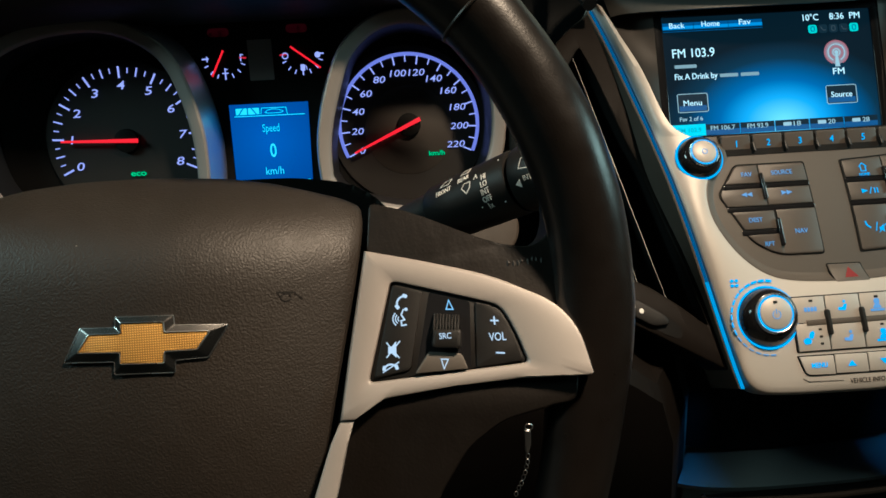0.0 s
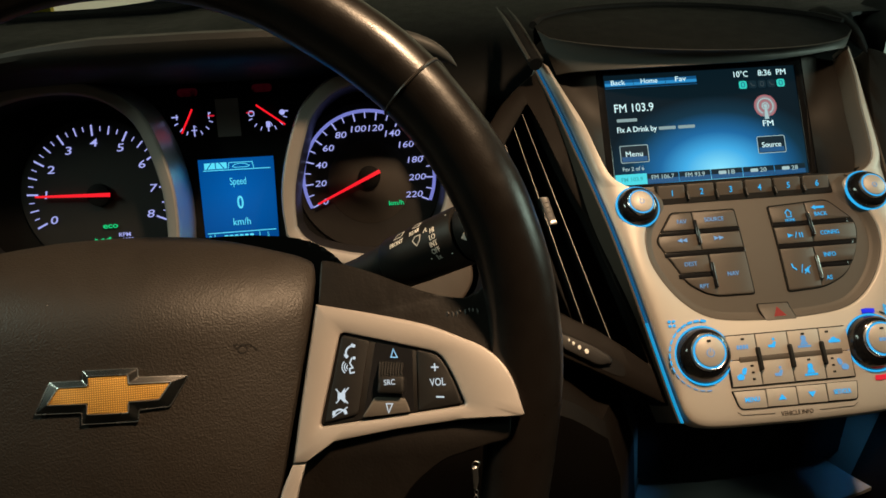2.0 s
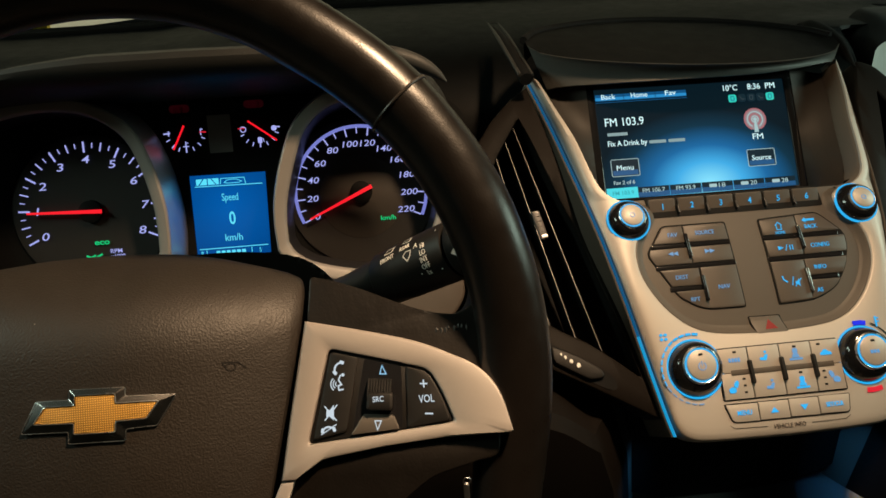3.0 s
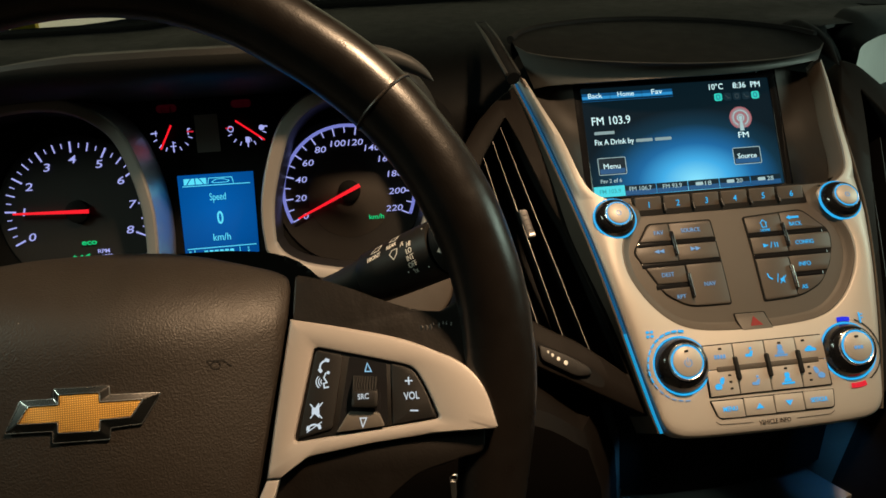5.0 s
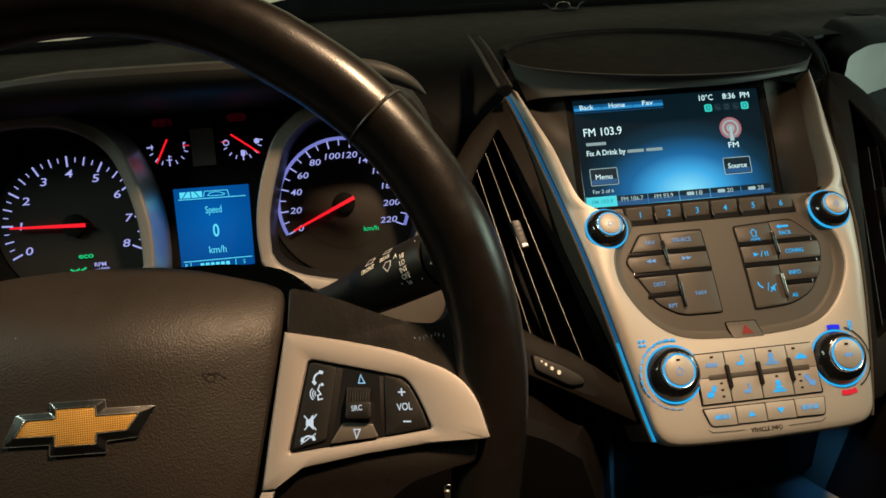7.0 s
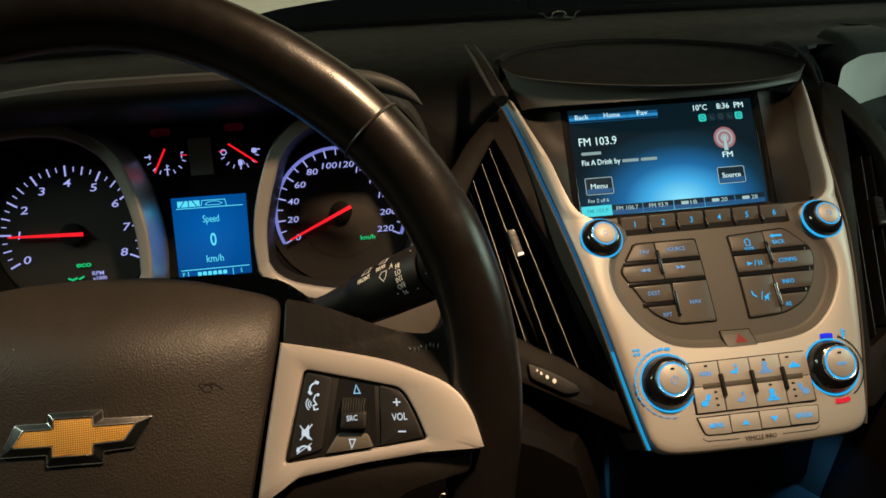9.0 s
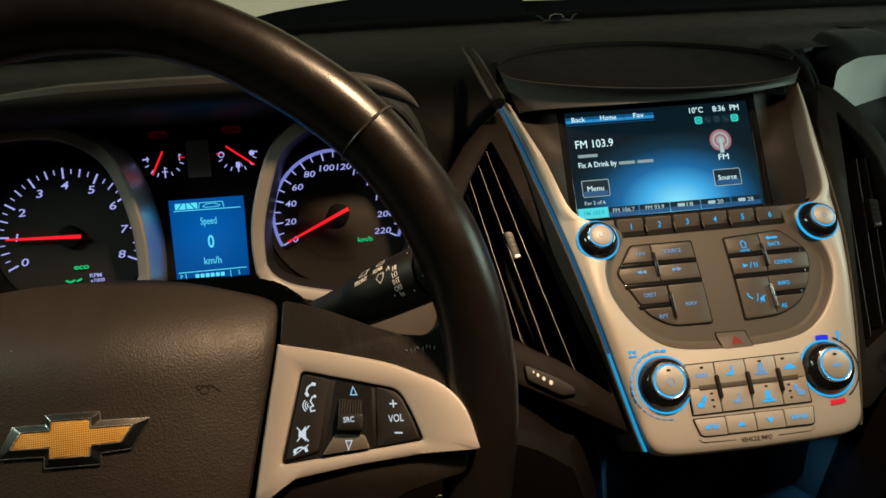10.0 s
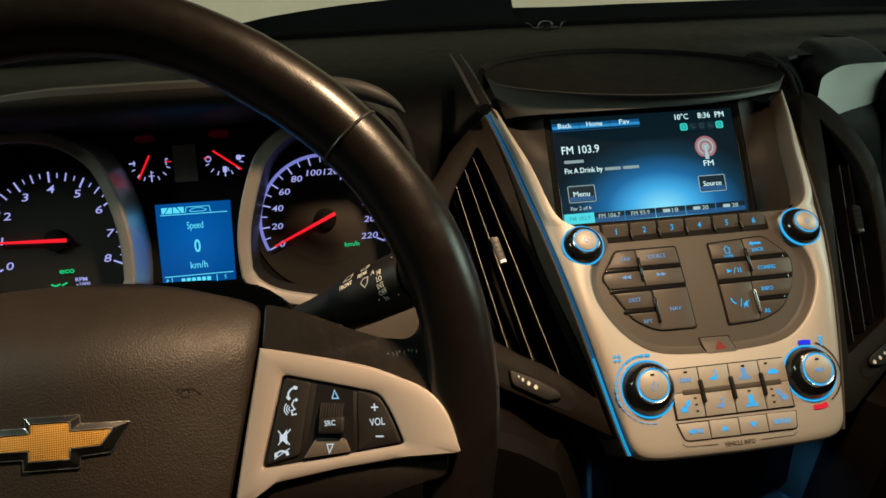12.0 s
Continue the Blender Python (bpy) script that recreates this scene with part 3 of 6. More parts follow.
def steering_wheel():
    root = thing("steering_wheel", WHEEL, "dark brown leather steering wheel with silver spoke trim and gold badge", "steering wheel")
    R, r = 166.2, 15.8
    ring_frame = WHEEL.inverted() @ local((-0.0938, 0.24535, 0.67139), 67.7)
    rows = []
    for i in range(145):
        a = 2 * math.pi * i / 144
        d = Vector((math.cos(a), math.sin(a), 0))
        wob = 0.5 * noise.noise(d * 3) + 0.25 * noise.noise(d * 9)
        deg = math.degrees(a) if a < math.pi else math.degrees(a) - 360
        deg = deg if abs(deg) < 90 else math.copysign(180, deg) - deg
        swell = max(0, min(1, (-13 - deg) / 28))
        crown = max(0, min(1, (deg - 52) / 30))
        thin = swell * swell * (3 - 2 * swell)
        Rd = R + 12 * thin + 4.5 * crown * crown * (3 - 2 * crown)
        flat = max(0, 1 - ((deg + 8) / 30) ** 2) ** 2
        rows.append([d * (Rd + (r + wob - 2.5 * thin) * math.cos(b)) + Vector((0, 0, (r + wob - 2.5 * thin) * 1.04 * math.sin(b) * (1 - 0.28 * flat * (b < math.pi)))) for b in [2 * math.pi * k / 28 for k in range(28)]])
    part("rim", sheet(rows, closed=True), LEATHER, root).matrix_local = ring_frame
    for deg in (41.3, 138.7, -62, 242):
        a = radians(deg)
        d = Vector((math.cos(a), math.sin(a), 0))
        ring = [d * (R + (10 if d.y < -0.7 else 0) + (r + 0.05) * math.cos(b)) + Vector((0, 0, (r + 0.05) * 1.04 * math.sin(b))) for b in [2 * math.pi * k / 36 for k in range(37)]]
        part("seam", tube(ring, 0.75, 8, caps=False, up=Vector((-d.y, d.x, 0))), SEAM, root).matrix_local = ring_frame
    # horn pad
    right = [(-4, 57.5), (14, 55.0), (34, 50.5), (52, 45.5), (68, 40.5), (75.5, 36.5), (76.6, 28), (75.4, 17), (72.5, 2), (69.4, -11.6), (63.2, -39), (59.3, -57), (52.9, -76), (44, -94), (28, -106), (-4, -110)]
    edge = right + [(-8 - x, y) for x, y in right[-2:0:-1]]
    edge = [(x, y + (5 * min(1, (-4 - x) / 50) if x < -4 and y > 20 else 0)) for x, y in edge]
    edge = rounded([(x + (2.0 if x < -4 else -2.0) * (abs(x + 4) > 40), y) for x, y in edge], 3, 3)
    c = Vector((-4, -14))
    rows = []
    for k in range(19):
        t = (k / 16) ** 0.9 if k <= 16 else 1.0
        row = []
        for x, y in edge:
            p = c.lerp(Vector((x, y)), max(t, 0.004))
            if k == 17:
                p = c.lerp(Vector((x, y)), 1.012)
            z = pad_dome(p.x, p.y) - (0 if k < 16 else (0.4, 2.2, 14)[k - 16])
            row.append(Vector((p.x, p.y, z)))
        rows.append(row)
    part("horn_pad", sheet(rows, closed=True), PADSKIN, root, "grained dark brown airbag cover")
    part("hub_back", lathe([(0.001, -60), (52, -62), (56, -70), (50, -95), (0.001, -95)], -4, -32), BLACK, root)
    x0 = 46.5
    mark = line([(x0 - 3.6, 2.6), (x0 + 2.6, 2.2), (x0 + 5.6, -0.6)], 0.4, 0.15)
    mark = line([(x0 + 1.9 * math.cos(a) - 0.4, 0.5 + 1.5 * math.sin(a)) for a in [2 * math.pi * q / 12 for q in range(12)]], 0.35, 0.15, mark, True)
    mark = line([(x0 - 3.4, 2.4), (x0 - 2.0, 0.2)], 0.35, 0.15, mark)
    part("horn_mark", mark, BLACK, root, warp=pad_dome)
    # badge
    chrome = [(-14.2, -2.4), (6.8, -3.2), (6.8, -6.8), (25.6, -8.0), (18.2, -19.4), (6.6, -19.6), (6.4, -24.0), (-15.2, -23.2), (-15.0, -18.6), (-33.2, -17.8), (-27.0, -5.8), (-14.2, -6.2)]
    gold = [(-11.4, -4.8), (3.4, -5.4), (3.4, -9.2), (19.2, -9.8), (14.6, -15.9), (3.2, -15.7), (3.0, -19.8), (-12.2, -19.2), (-12.0, -15.0), (-27.2, -14.2), (-22.8, -8.2), (-11.4, -8.6)]
    lower, upper = rounded(chrome, 0.7, 2), rounded([(g[0] * 0.92 + c[0] * 0.08, g[1] * 0.92 + c[1] * 0.08) for g, c in zip(gold, chrome)], 0.7, 2)
    rows = [[Vector((x, y, z)) for x, y in lower] for z in (-1.0, 0.5)]
    for t, z in ((0.04, 0.9), (0.12, 1.0), (0.90, 2.5), (0.97, 2.55), (1.0, 2.2)):
        rows.append([Vector((a[0] + (b[0] - a[0]) * t, a[1] + (b[1] - a[1]) * t, z)) for a, b in zip(lower, upper)])
    badge = part("badge", sheet(rows, closed=True), DARKCHROME, root, "chrome-edged gold badge", warp=pad_dome)
    for loop, z, r in ((lower, 0.85, 0.22), (upper, 2.5, 0.26)):
        part("badge_edge", tube([(x, y, z) for x, y in loop + loop[:2]], r, 8), CHROME, badge, "bright chrome edge", warp=pad_dome)
    part("gold_panel", plate(gold, 1.4, 2.4, 0.25), GOLD, badge, "gold mesh panel", warp=pad_dome)
    # spokes
    for s in (1, -1):
        def put(name, bm, material, parent=root, label="", warp=spoke_slope):
            if s < 0:
                flip(bm, -4)
            return part(name, bm, material, parent, label, warp=warp)
        arm = [(78.6, 37.2), (84, 35.6), (91, 33.5), (103, 28.6), (113, 23.6), (123, 19), (133, 15.4), (143, 14), (149, 17), (152, 25), (153, 42), (157, 40), (157, 4), (156, -30), (154, -46), (146, -47), (126, -52), (112, -62), (100, -80), (92, -104), (88, -140), (60, -150), (40, -108), (50, -90), (62, -50), (72, -6), (76.4, 12)]
        put("spoke", plate(rounded(arm, 5, 3), -26, -3.2, 3.0, 3, cut=8), SPOKESKIN, warp=lambda x, y: spoke_slope(min(121, max(-129, x)), y) + 0.13 * max(0, abs(x + 4) - 125) - 0.30 * max(0, -42 - y))
        if s > 0:
            rnd = random.Random(5)
            fold = lambda x, y: spoke_slope(min(121, x), y) + 0.13 * max(0, x - 121)
            for k in range(8):
                x = 133 + 1.9 * k + rnd.uniform(-0.5, 0.5)
                long = rnd.uniform(3.5, 7)
                put("leather_crease", tube([(x, 11.6 - abs(k - 4) * 0.3, -4.2), (x + 0.4, 11 - long * 0.5, -3.7), (x - 0.5, 10 - long, -4.3)], [0.4, 0.95, 0.3], 8), SPOKESKIN, warp=fold)
            seam_at = [p for p in smooth_line([(84, 35.4), (91, 33.3), (103, 28.4), (113, 23.4), (123, 18.8), (130, 16.2)], 6)]
            for k in range(0, len(seam_at) - 1, 2):
                p, q = seam_at[k], seam_at[k].lerp(seam_at[k + 1], 0.75)
                put("stitch", tube([(p.x, p.y - 0.9, -4.0), ((p.x + q.x) / 2, (p.y + q.y) / 2 - 0.7, -3.3), (q.x, q.y - 0.9, -4.0)], 0.3, 6), SEAM, warp=fold)
            for k in range(4):
                y = 24 + 3.2 * k + rnd.uniform(-1, 1)
                put("loose_thread", tube(smooth_line([(152.5, y, 1), (155 + k, y + rnd.uniform(-1.5, 1.5), 3.5), (158 + 1.5 * k, y + rnd.uniform(-2, 3), 6)], 3), 0.14, 5), SEAM, warp=fold)
        put("spoke_core", plate([(50, 34), (96, 30), (100, -40), (80, -120), (40, -110)], -60, -40, cut=10), VOID)
        outer = [(p.x, p.y) for p in smooth_line([(75.8, 16.9), (98.8, 11.2), (123.6, 4.0), (138.4, -2.8), (146.8, -7.4), (153.0, -13.4), (157.2, -21.6), (159.9, -35.2)], 4)] + [(158.5, -36.0), (132.4, -36.2), (108, -37.9), (84, -40.6), (75.3, -42.2), (71.2, -44.0), (69.0, -48.2), (63.6, -48.2), (67.6, -25.5), (72.0, -2.4)]
        inner = rounded([(86, 4.0), (128.2, -8.2), (133.0, -18), (137.0, -30.6), (75.2, -35.0)], [3, 4, 8, 2.4, 2.6], 4)
        put("spoke_trim", ring_plate(outer, inner, (105, -17), -5, 0, 1.5, 3.5), PEWTER, label="satin silver spoke trim")
        low = [(63.4, -49.0), (68.8, -49.0), (66, -57), (61.5, -75), (52, -96), (44, -96), (52.4, -76.5), (59.4, -57)]
        put("lower_trim", plate(low, -6, -0.6, 0.8), PEWTER, label="satin silver strip")
        pad = put("switch_panel", plate(rounded([(86.4, 3.5), (127.9, -8.6), (132.6, -18), (136.4, -30.4), (75.9, -34.6)], [3, 4, 8, 2.4, 2.6], 4), -5, -1.8, 0.4), SWITCH, label="black rubber switch panel with lit icons")
        put("rocker_cover", plate(rounded([(86.6, 2.6), (98.4, -0.8), (91.8, -30.9), (77.4, -33.4)], 1.5, 3), -2, -0.7, 0.6), SWITCH, pad)
        put("volume_rocker", plate(rounded([(118.6, -6.2), (127.6, -9.2), (132.0, -18), (135.4, -29.6), (117.0, -31.4)], [1, 3, 6, 2, 1], 3), -2, -0.6, 0.6), SWITCH, pad)
        put("wheel_well", plate(rounded([(101, -1.6), (116.6, -6.2), (115.2, -31.2), (94.0, -32.2)], 1, 2), -2, -1.55), GLOSS, pad)
        put("down_button", plate(rounded([(99.2, -24.4), (111.8, -25.8), (113.8, -31.4), (93.4, -32.2)], 0.8, 2), -2, 0.6, 0.8), PANEL, pad, "grey down button")
        for k in range(9):
            x = 102.6 + k * 1.15
            put("wheel_rib", tube([(x, -10 - 0.13 * (x - 102), -0.6), (x - 0.6, -14, 2.6), (x - 1.0, -18, 3.2), (x - 1.4, -21.5, 1.8)], 0.52, 6), SWITCH, pad)
        put("wheel_face", plate(rounded([(101.6, -15.6), (112.4, -16.2), (111.6, -23.6), (100.2, -22.6)], 1.5, 2), 0, 3.8, 1.2), SWITCH, pad)
        if s > 0:
            put("icon", line([(108.6 - 1.4, -8.6), (108.6 + 1.3, -8.8), (108.4, -5.2)], 0.45, -1.2, closed=True), PADBLUE, pad)
            put("icon", line([(103.8, -27.3), (106.4, -27.5), (104.6, -31.0)], 0.45, 0.75, closed=True), PADICON, pad)
            put("lettering", words("SRC", 2.2, 105.8, -18.4, 4.0, 0.85, bold=0.03), PADICON, pad)
            put("lettering", words("VOL", 3.0, 126.0, -20.2, -0.35, 0.78, bold=0.03), PADICON, pad)
            put("icon", line([(124.0, -14.0), (126.8, -14.2)], 0.6, -0.4, line([(125.4, -12.7), (125.4, -15.5)], 0.6, -0.4)), PADICON, pad)
            put("icon", line([(125.0, -26.2), (128.0, -26.5)], 0.6, -0.4), PADICON, pad)
            def receiver_at(x, y, turn, size):
                """A telephone receiver: a bowed grip with a square ear and mouth piece."""
                own = line(arc(0, -2.2, 3.4, 35, 145, 8), 0.9, 0)
                for q in (-1, 1):
                    own = plate(rounded([(q * 1.9, 0.6), (q * 3.5, 1.0), (q * 4.1, -1.3), (q * 2.5, -1.6)], 0.4, 2), -0.1, 0.1, bm=own)
                for v in own.verts:
                    v.co = Matrix.Rotation(radians(turn), 3, "Z") @ Vector((v.co.x * size, v.co.y * size, v.co.z)) + Vector((x, y, -0.5))
                return own
            put("icon", receiver_at(89.4, -4.2, 52, 0.86), PADICON, pad)
            voice = line([(90.4, -7.6), (89.4, -9.6), (90.6, -11.6), (89.2, -12.0), (89.4, -13.8), (91.2, -13.6)], 0.6, -0.5)
            for q in (1.0, 2.0, 3.0):
                voice = line(arc(89.0, -11.2, q, 130, 230, 5), 0.45, -0.5, voice)
            voice = plate(arc(91.4, -7.6, 0.7, 0, 330, 9), -0.6, -0.4, bm=voice)
            put("icon", voice, PADICON, pad)
            mute = plate([(83.6, -21.6), (85.0, -21.6), (86.8, -19.6), (86.6, -26.0), (84.8, -24.2), (83.4, -24.2)], -0.6, -0.4)
            mute = line([(82.8, -25.6), (88.2, -19.8)], 0.5, -0.45, line([(83.0, -20.0), (87.6, -26.0)], 0.5, -0.45, mute))
            put("icon", mute, PADICON, pad)
            put("icon", line([(81.0, -31.2), (87.4, -27.6)], 0.4, -0.4, receiver_at(84.0, -29.3, 2, 0.8)), PADICON, pad)
    return root


steering_wheel()


# ---------------------------------------------------------------- gauges


def instrument_cluster():
    root = thing("instrument_cluster", GAUGES, "lit instrument cluster with two large dials and a blue trip display", "instrument cluster")
    part("face_plate", plate(rounded([(-190, -85), (190, -85), (185, 40), (140, 78), (0, 84), (-140, 78), (-185, 40)], 12, 4), -12, -3), VOID, root)
    shape = [(38.5, -52), (37.5, -32), (39.5, -12), (46.5, 14), (58, 39), (77, 55), (100, 60.5), (125, 55.5), (146, 42), (160, 20), (166, -8), (162, -40), (148, -64), (122, -78), (95, -80), (62, -72), (45, -62)]
    for s, name in ((1, "speedometer"), (-1, "tachometer")):
        cx = 100.2 * s
        dial = part(name, lathe([(0.001, -1.6), (56, -1.6), (57, -3)], cx, -15, 64), FACE, root, "black dial with blue-white print")
        # centre disc on the speedometer only, lightened for the lamp light reaching it
        if s > 0:
            part("dial_centre", lathe([(0.001, -1.0), (31, -1.0), (32, -1.6)], cx, -15 - 4, 48), FACE2, dial)
        wide = [(38.5, -52), (37.5, -32), (39.5, -12), (46.5, 14), (58, 38.5), (73, 52), (89, 59.5), (105, 62.2), (122, 62.2), (140, 59.6), (162, 52.5), (182, 39), (195, 16), (198, -14), (192, -44), (174, -66), (146, -78), (110, -82), (66, -75), (46, -63)]
        grow = 0.0 if s > 0 else 3.6
        loop = smooth_line((shape if s > 0 else wide) + [(38.5, -52)], 5)[:-1]
        if s < 0:
            loop = [Vector((-p.x, p.y)) for p in loop]
        mid = Vector((cx if s > 0 else -118, -8))
        loop = [p + (p - mid).normalized() * grow * max(0, min(1, (p.y + 30) / 60)) for p in map(lambda q: Vector((q[0], q[1])), loop)]
        tall = 38 if s > 0 else 28
        rows = []
        for off, z in ((0, -2.4), (-0.5, -0.6), (-1.6, 0), (-7.6, -1.4), (-9.0, -2.6), (-9.8, -5)):
            rows.append([Vector((*(p + (p - mid).normalized() * off), tall + z)) for p in loop])
        flank = [[Vector((*(p + (p - mid).normalized() * off), z)) for p in loop] for off, z in ((5.0, -2), (2.6, tall * 0.5), (0, tall - 2.4))]
        part("bezel_flank", sheet(flank, closed=True), FLANK, dial, "polished outer wall")
        part("dial_bezel", sheet(rows, closed=True), PEWTER, dial, "satin silver bezel")
        rows = []
        for off, z in ((-9.9, tall - 5), (-10.4, tall * 0.45), (-11.2, -1.2)):
            rows.append([Vector((*(p + (p - mid).normalized() * off), z)) for p in loop])
        part("dial_tube", sheet(rows, closed=True), TUBE, dial)
        a0, a1 = 205.0, -25.0

        def tick(frac, r0, r1, w, material, n0=0):
            a = radians(a0 + (a1 - a0) * frac)
            d = Vector((math.cos(a), math.sin(a)))
            p, q = Vector((cx, -15)) + d * r0, Vector((cx, -15)) + d * r1
            part("tick", line([p, q], w, -0.6), material, dial)
        if s < 0:
            for k in range(33):
                major, half = k % 4 == 0, k % 2 == 0
                tick(k / 32, 44.0 if major else 45.5 if half else 47.2, 51.2 if half else 50.4, 1.25 if major else 0.95 if half else 0.7, DIALWHITE)
            for k in range(9):
                a = radians(a0 + (a1 - a0) * k / 8)
                part("numeral", words(str(k), 5.6, cx + 38.6 * math.cos(a), -15 + 38.6 * math.sin(a), -0.6, 1.42, 0.16, bold=0.02), DIALWHITE, dial)
            nd, length = radians(a0 + (a1 - a0) * 0.118), 44
            part("lettering", words("RPM", 3.0, -85.5, -45.6, -0.6, 1.1, bold=0.02), DIALWHITE, dial)
            part("lettering", words("x1000", 2.6, -84.5, -49.4, -0.6, 1.1, bold=0.02), DIALWHITE, dial)
            part("warning_lamp", words("eco", 4.0, -95.0, -38.8, -0.4, 1.3, bold=0.12), GREEN, dial, "green lit economy lamp")
            lamp = line([(-107, -48), (-104, -49.4), (-101, -48)], 1.3, -0.4, line([(-99.4, -49), (-96, -47.4)], 1.3, -0.4))
            part("warning_lamp", lamp, GREEN, dial, "green lit lamp")
        else:
            band = [[Vector((cx + q * math.cos(radians(a)), -15 + q * math.sin(radians(a)), z)) for q, z in ((48.6, -0.7), (50.8, -0.5), (51.2, -1.4))] for a in [a0 + (a1 - a0) * i / 60 for i in range(61)]]
            part("dial_arc", sheet(band), DIALARC, dial, "glowing blue-white arc")
            for k in range(23):
                tick(k / 22, 43.2 if k % 2 == 0 else 44.6, 48.6, 1.0 if k % 2 == 0 else 0.8, DIALWHITE)
            for k in range(12):
                a = radians(a0 + (a1 - a0) * k / 11)
                q = (38.6, 37.6, 36.4)[len(str(20 * k)) - 1]
                part("numeral", words(str(20 * k), 4.5, cx + q * math.cos(a), -15 + (q + 0.8) * math.sin(a), -0.6, 1.36, 0.16, bold=0.02), DIALWHITE, dial)
            nd, length = radians(a0 + (a1 - a0) * 0.003), 44
            part("lettering", words("km/h", 3.4, 119.3, -36.3, -0.4, 1.2, bold=0.08), GREEN, dial, "green lit unit")
        d = Vector((math.cos(nd), math.sin(nd)))
        o = Vector((cx, -15))
        w = Vector((-d.y, d.x))
        tip, tail = o + d * length, o - d * 9
        needle = plate([tuple(tail + w * 1.5), tuple(tail - w * 1.5), tuple(tip - w * 0.7), tuple(tip + w * 0.7)], 3.0, 4.2, 0.3)
        part("needle", needle, NEEDLE, dial, "glowing red needle")
        part("needle_hub", lathe([(8.5, -1), (8.2, 2.0), (6, 2.8), (0.001, 2.9)], cx, -15, 32), VOID, dial)
    # small gauges
    for cx, cy, rad, a_list, tilt, label in ((-27.0, 39.0, 15.2, (183, 205, 228, 248, 270, 292, 315, 338, 356), (-35.4, 26.4, -26.6, 43.0), "temperature gauge"),
                                             (27.6, 39.4, 15.2, (183, 205, 228, 248, 270, 292, 315, 338, 356), (40.2, 28.4, 20.6, 43.4), "fuel gauge")):
        small = part("small_gauge", lathe([(0.001, -2.8), (19, -2.8), (20, -3.4)], cx, cy, 32), VOID, root, "small black " + label)
        for k, a in enumerate(a_list):
            d = Vector((math.cos(radians(a)), math.sin(radians(a))))
            o = Vector((cx, cy))
            part("tick", line([o + d * (rad - (4.2 if k % 4 == 0 else 2.6)), o + d * rad], 1.0 if k % 4 == 0 else 0.75, -2.2), REDPRINT if k == (8 if cx < 0 else 0) else DIALWHITE, small)
        x0, y0, x1, y1 = tilt
        part("needle", line([(x0, y0), (x1, y1)], 1.3, 0.6), NEEDLE, small, "glowing red needle")
        if cx < 0:
            part("icon", line([(cx, cy - 12.6), (cx, cy - 7.6)], 0.8, -2.2, line([(cx - 2, cy - 11), (cx + 2, cy - 11)], 0.7, -2.2, line([(cx, cy - 8.4), (cx + 1.6, cy - 8.4)], 0.6, -2.2))), DIALWHITE, small)
            part("lettering", line([(cx - 11.8, cy - 2.6), (cx - 11.8, cy + 0.8)], 0.8, -2.2), DIALWHITE, small)
            part("lettering", line([(cx + 11.6, cy - 3.0), (cx + 11.6, cy + 1.2), (cx + 13.0, cy + 1.2)], 0.8, -2.2), DIALWHITE, small)
        else:
            part("icon", plate(rrect(cx, cy - 10.2, 3.2, 4.4, 0.6, 2), -2.3, -2.1, bm=line([(cx + 2.2, cy - 9), (cx + 3.0, cy - 11.5)], 0.6, -2.2)), DIALWHITE, small)
            part("lettering", line(arc(cx - 11.8, cy - 1.6, 2.0, 0, 330, 11), 0.7, -2.2, closed=True), DIALWHITE, small)
            part("icon", lathe([(0.001, -2.0), (2.0, -2.1), (2.1, -2.5)], cx + 11.0, cy - 1.8, 12), DIALWHITE, small)
        part("warning_lamp", plate(rrect(cx - 2.4, cy + 17.0, 15, 6, 2.8, 4), -3.2, -2.8), DIMRED, small, "dim red warning lamp")
    part("blank_panel", plate(rrect(-1.6, 36.0, 17, 28, 0.5, 2), -3.2, -2.4), BLANK, root, "grey blank panel")
    # trip display
    lcd = part("trip_display", plate([(-27.2, -56), (27.6, -56), (29.0, 5.6), (-27.0, 5.9)], -3.2, -2.2), CLUSTERLCD, root, "blue lit trip computer display")

    def cyan(bm, name="lettering"):
        part(name, bm, CYAN, lcd)
    cyan(words("Speed", 5.4, 1.2, -12.4, -1.9, 0.66))
    cyan(words("0", 9.4, 1.4, -27.6, -1.9, 0.72, bold=0.2))
    cyan(words("km/h", 5.4, 1.2, -42.2, -1.9, 0.86))
    cyan(line([(-23.6, -2.6), (26, -3.0)], 0.6, -1.9), "rule")
    cyan(line([(-25.0, -50.0), (26.0, -49.8)], 0.6, -1.9), "rule")
    tab = line([(-5, -1.6), (-4.2, 2.6), (13, 2.4), (13.8, -2.2)], 0.5, -1.9)
    tab = line([(-2, -0.6), (0, 1.0), (3, 1.6), (7, 1.4), (11, -0.2), (9, -1.2), (0, -1.2)], 0.45, -1.9, tab, True)
    cyan(tab, "icon")
    road = plate([(-22.6, -1.6), (-6, -1.6), (-6, 3.0), (-22.6, 3.0)], -2.05, -1.95)
    cyan(road, "icon")
    part("icon", line([(-20.5, -1.4), (-17.4, 2.8)], 0.7, -1.85, line([(-14.3, -1.4), (-14.3, 2.8)], 0.7, -1.85, line([(-8.2, -1.4), (-11.4, 2.8)], 0.7, -1.85))), CLUSTERLCD, lcd)
    cyan(bars(-2, -53.4, 22, 3.0, -1.9, n=6, gap=0.9), "odometer_digits")
    cyan(words("S", 3.2, 20, -53.2, -1.9, 0.8))
    cyan(words("P", 3.2, -23.4, -53.2, -1.9, 0.8))
    cyan(line([(-20, -51), (-20, -56)], 0.5, -1.9, line([(13.6, -51), (13.6, -56)], 0.5, -1.9)), "rule")
    return root


instrument_cluster()


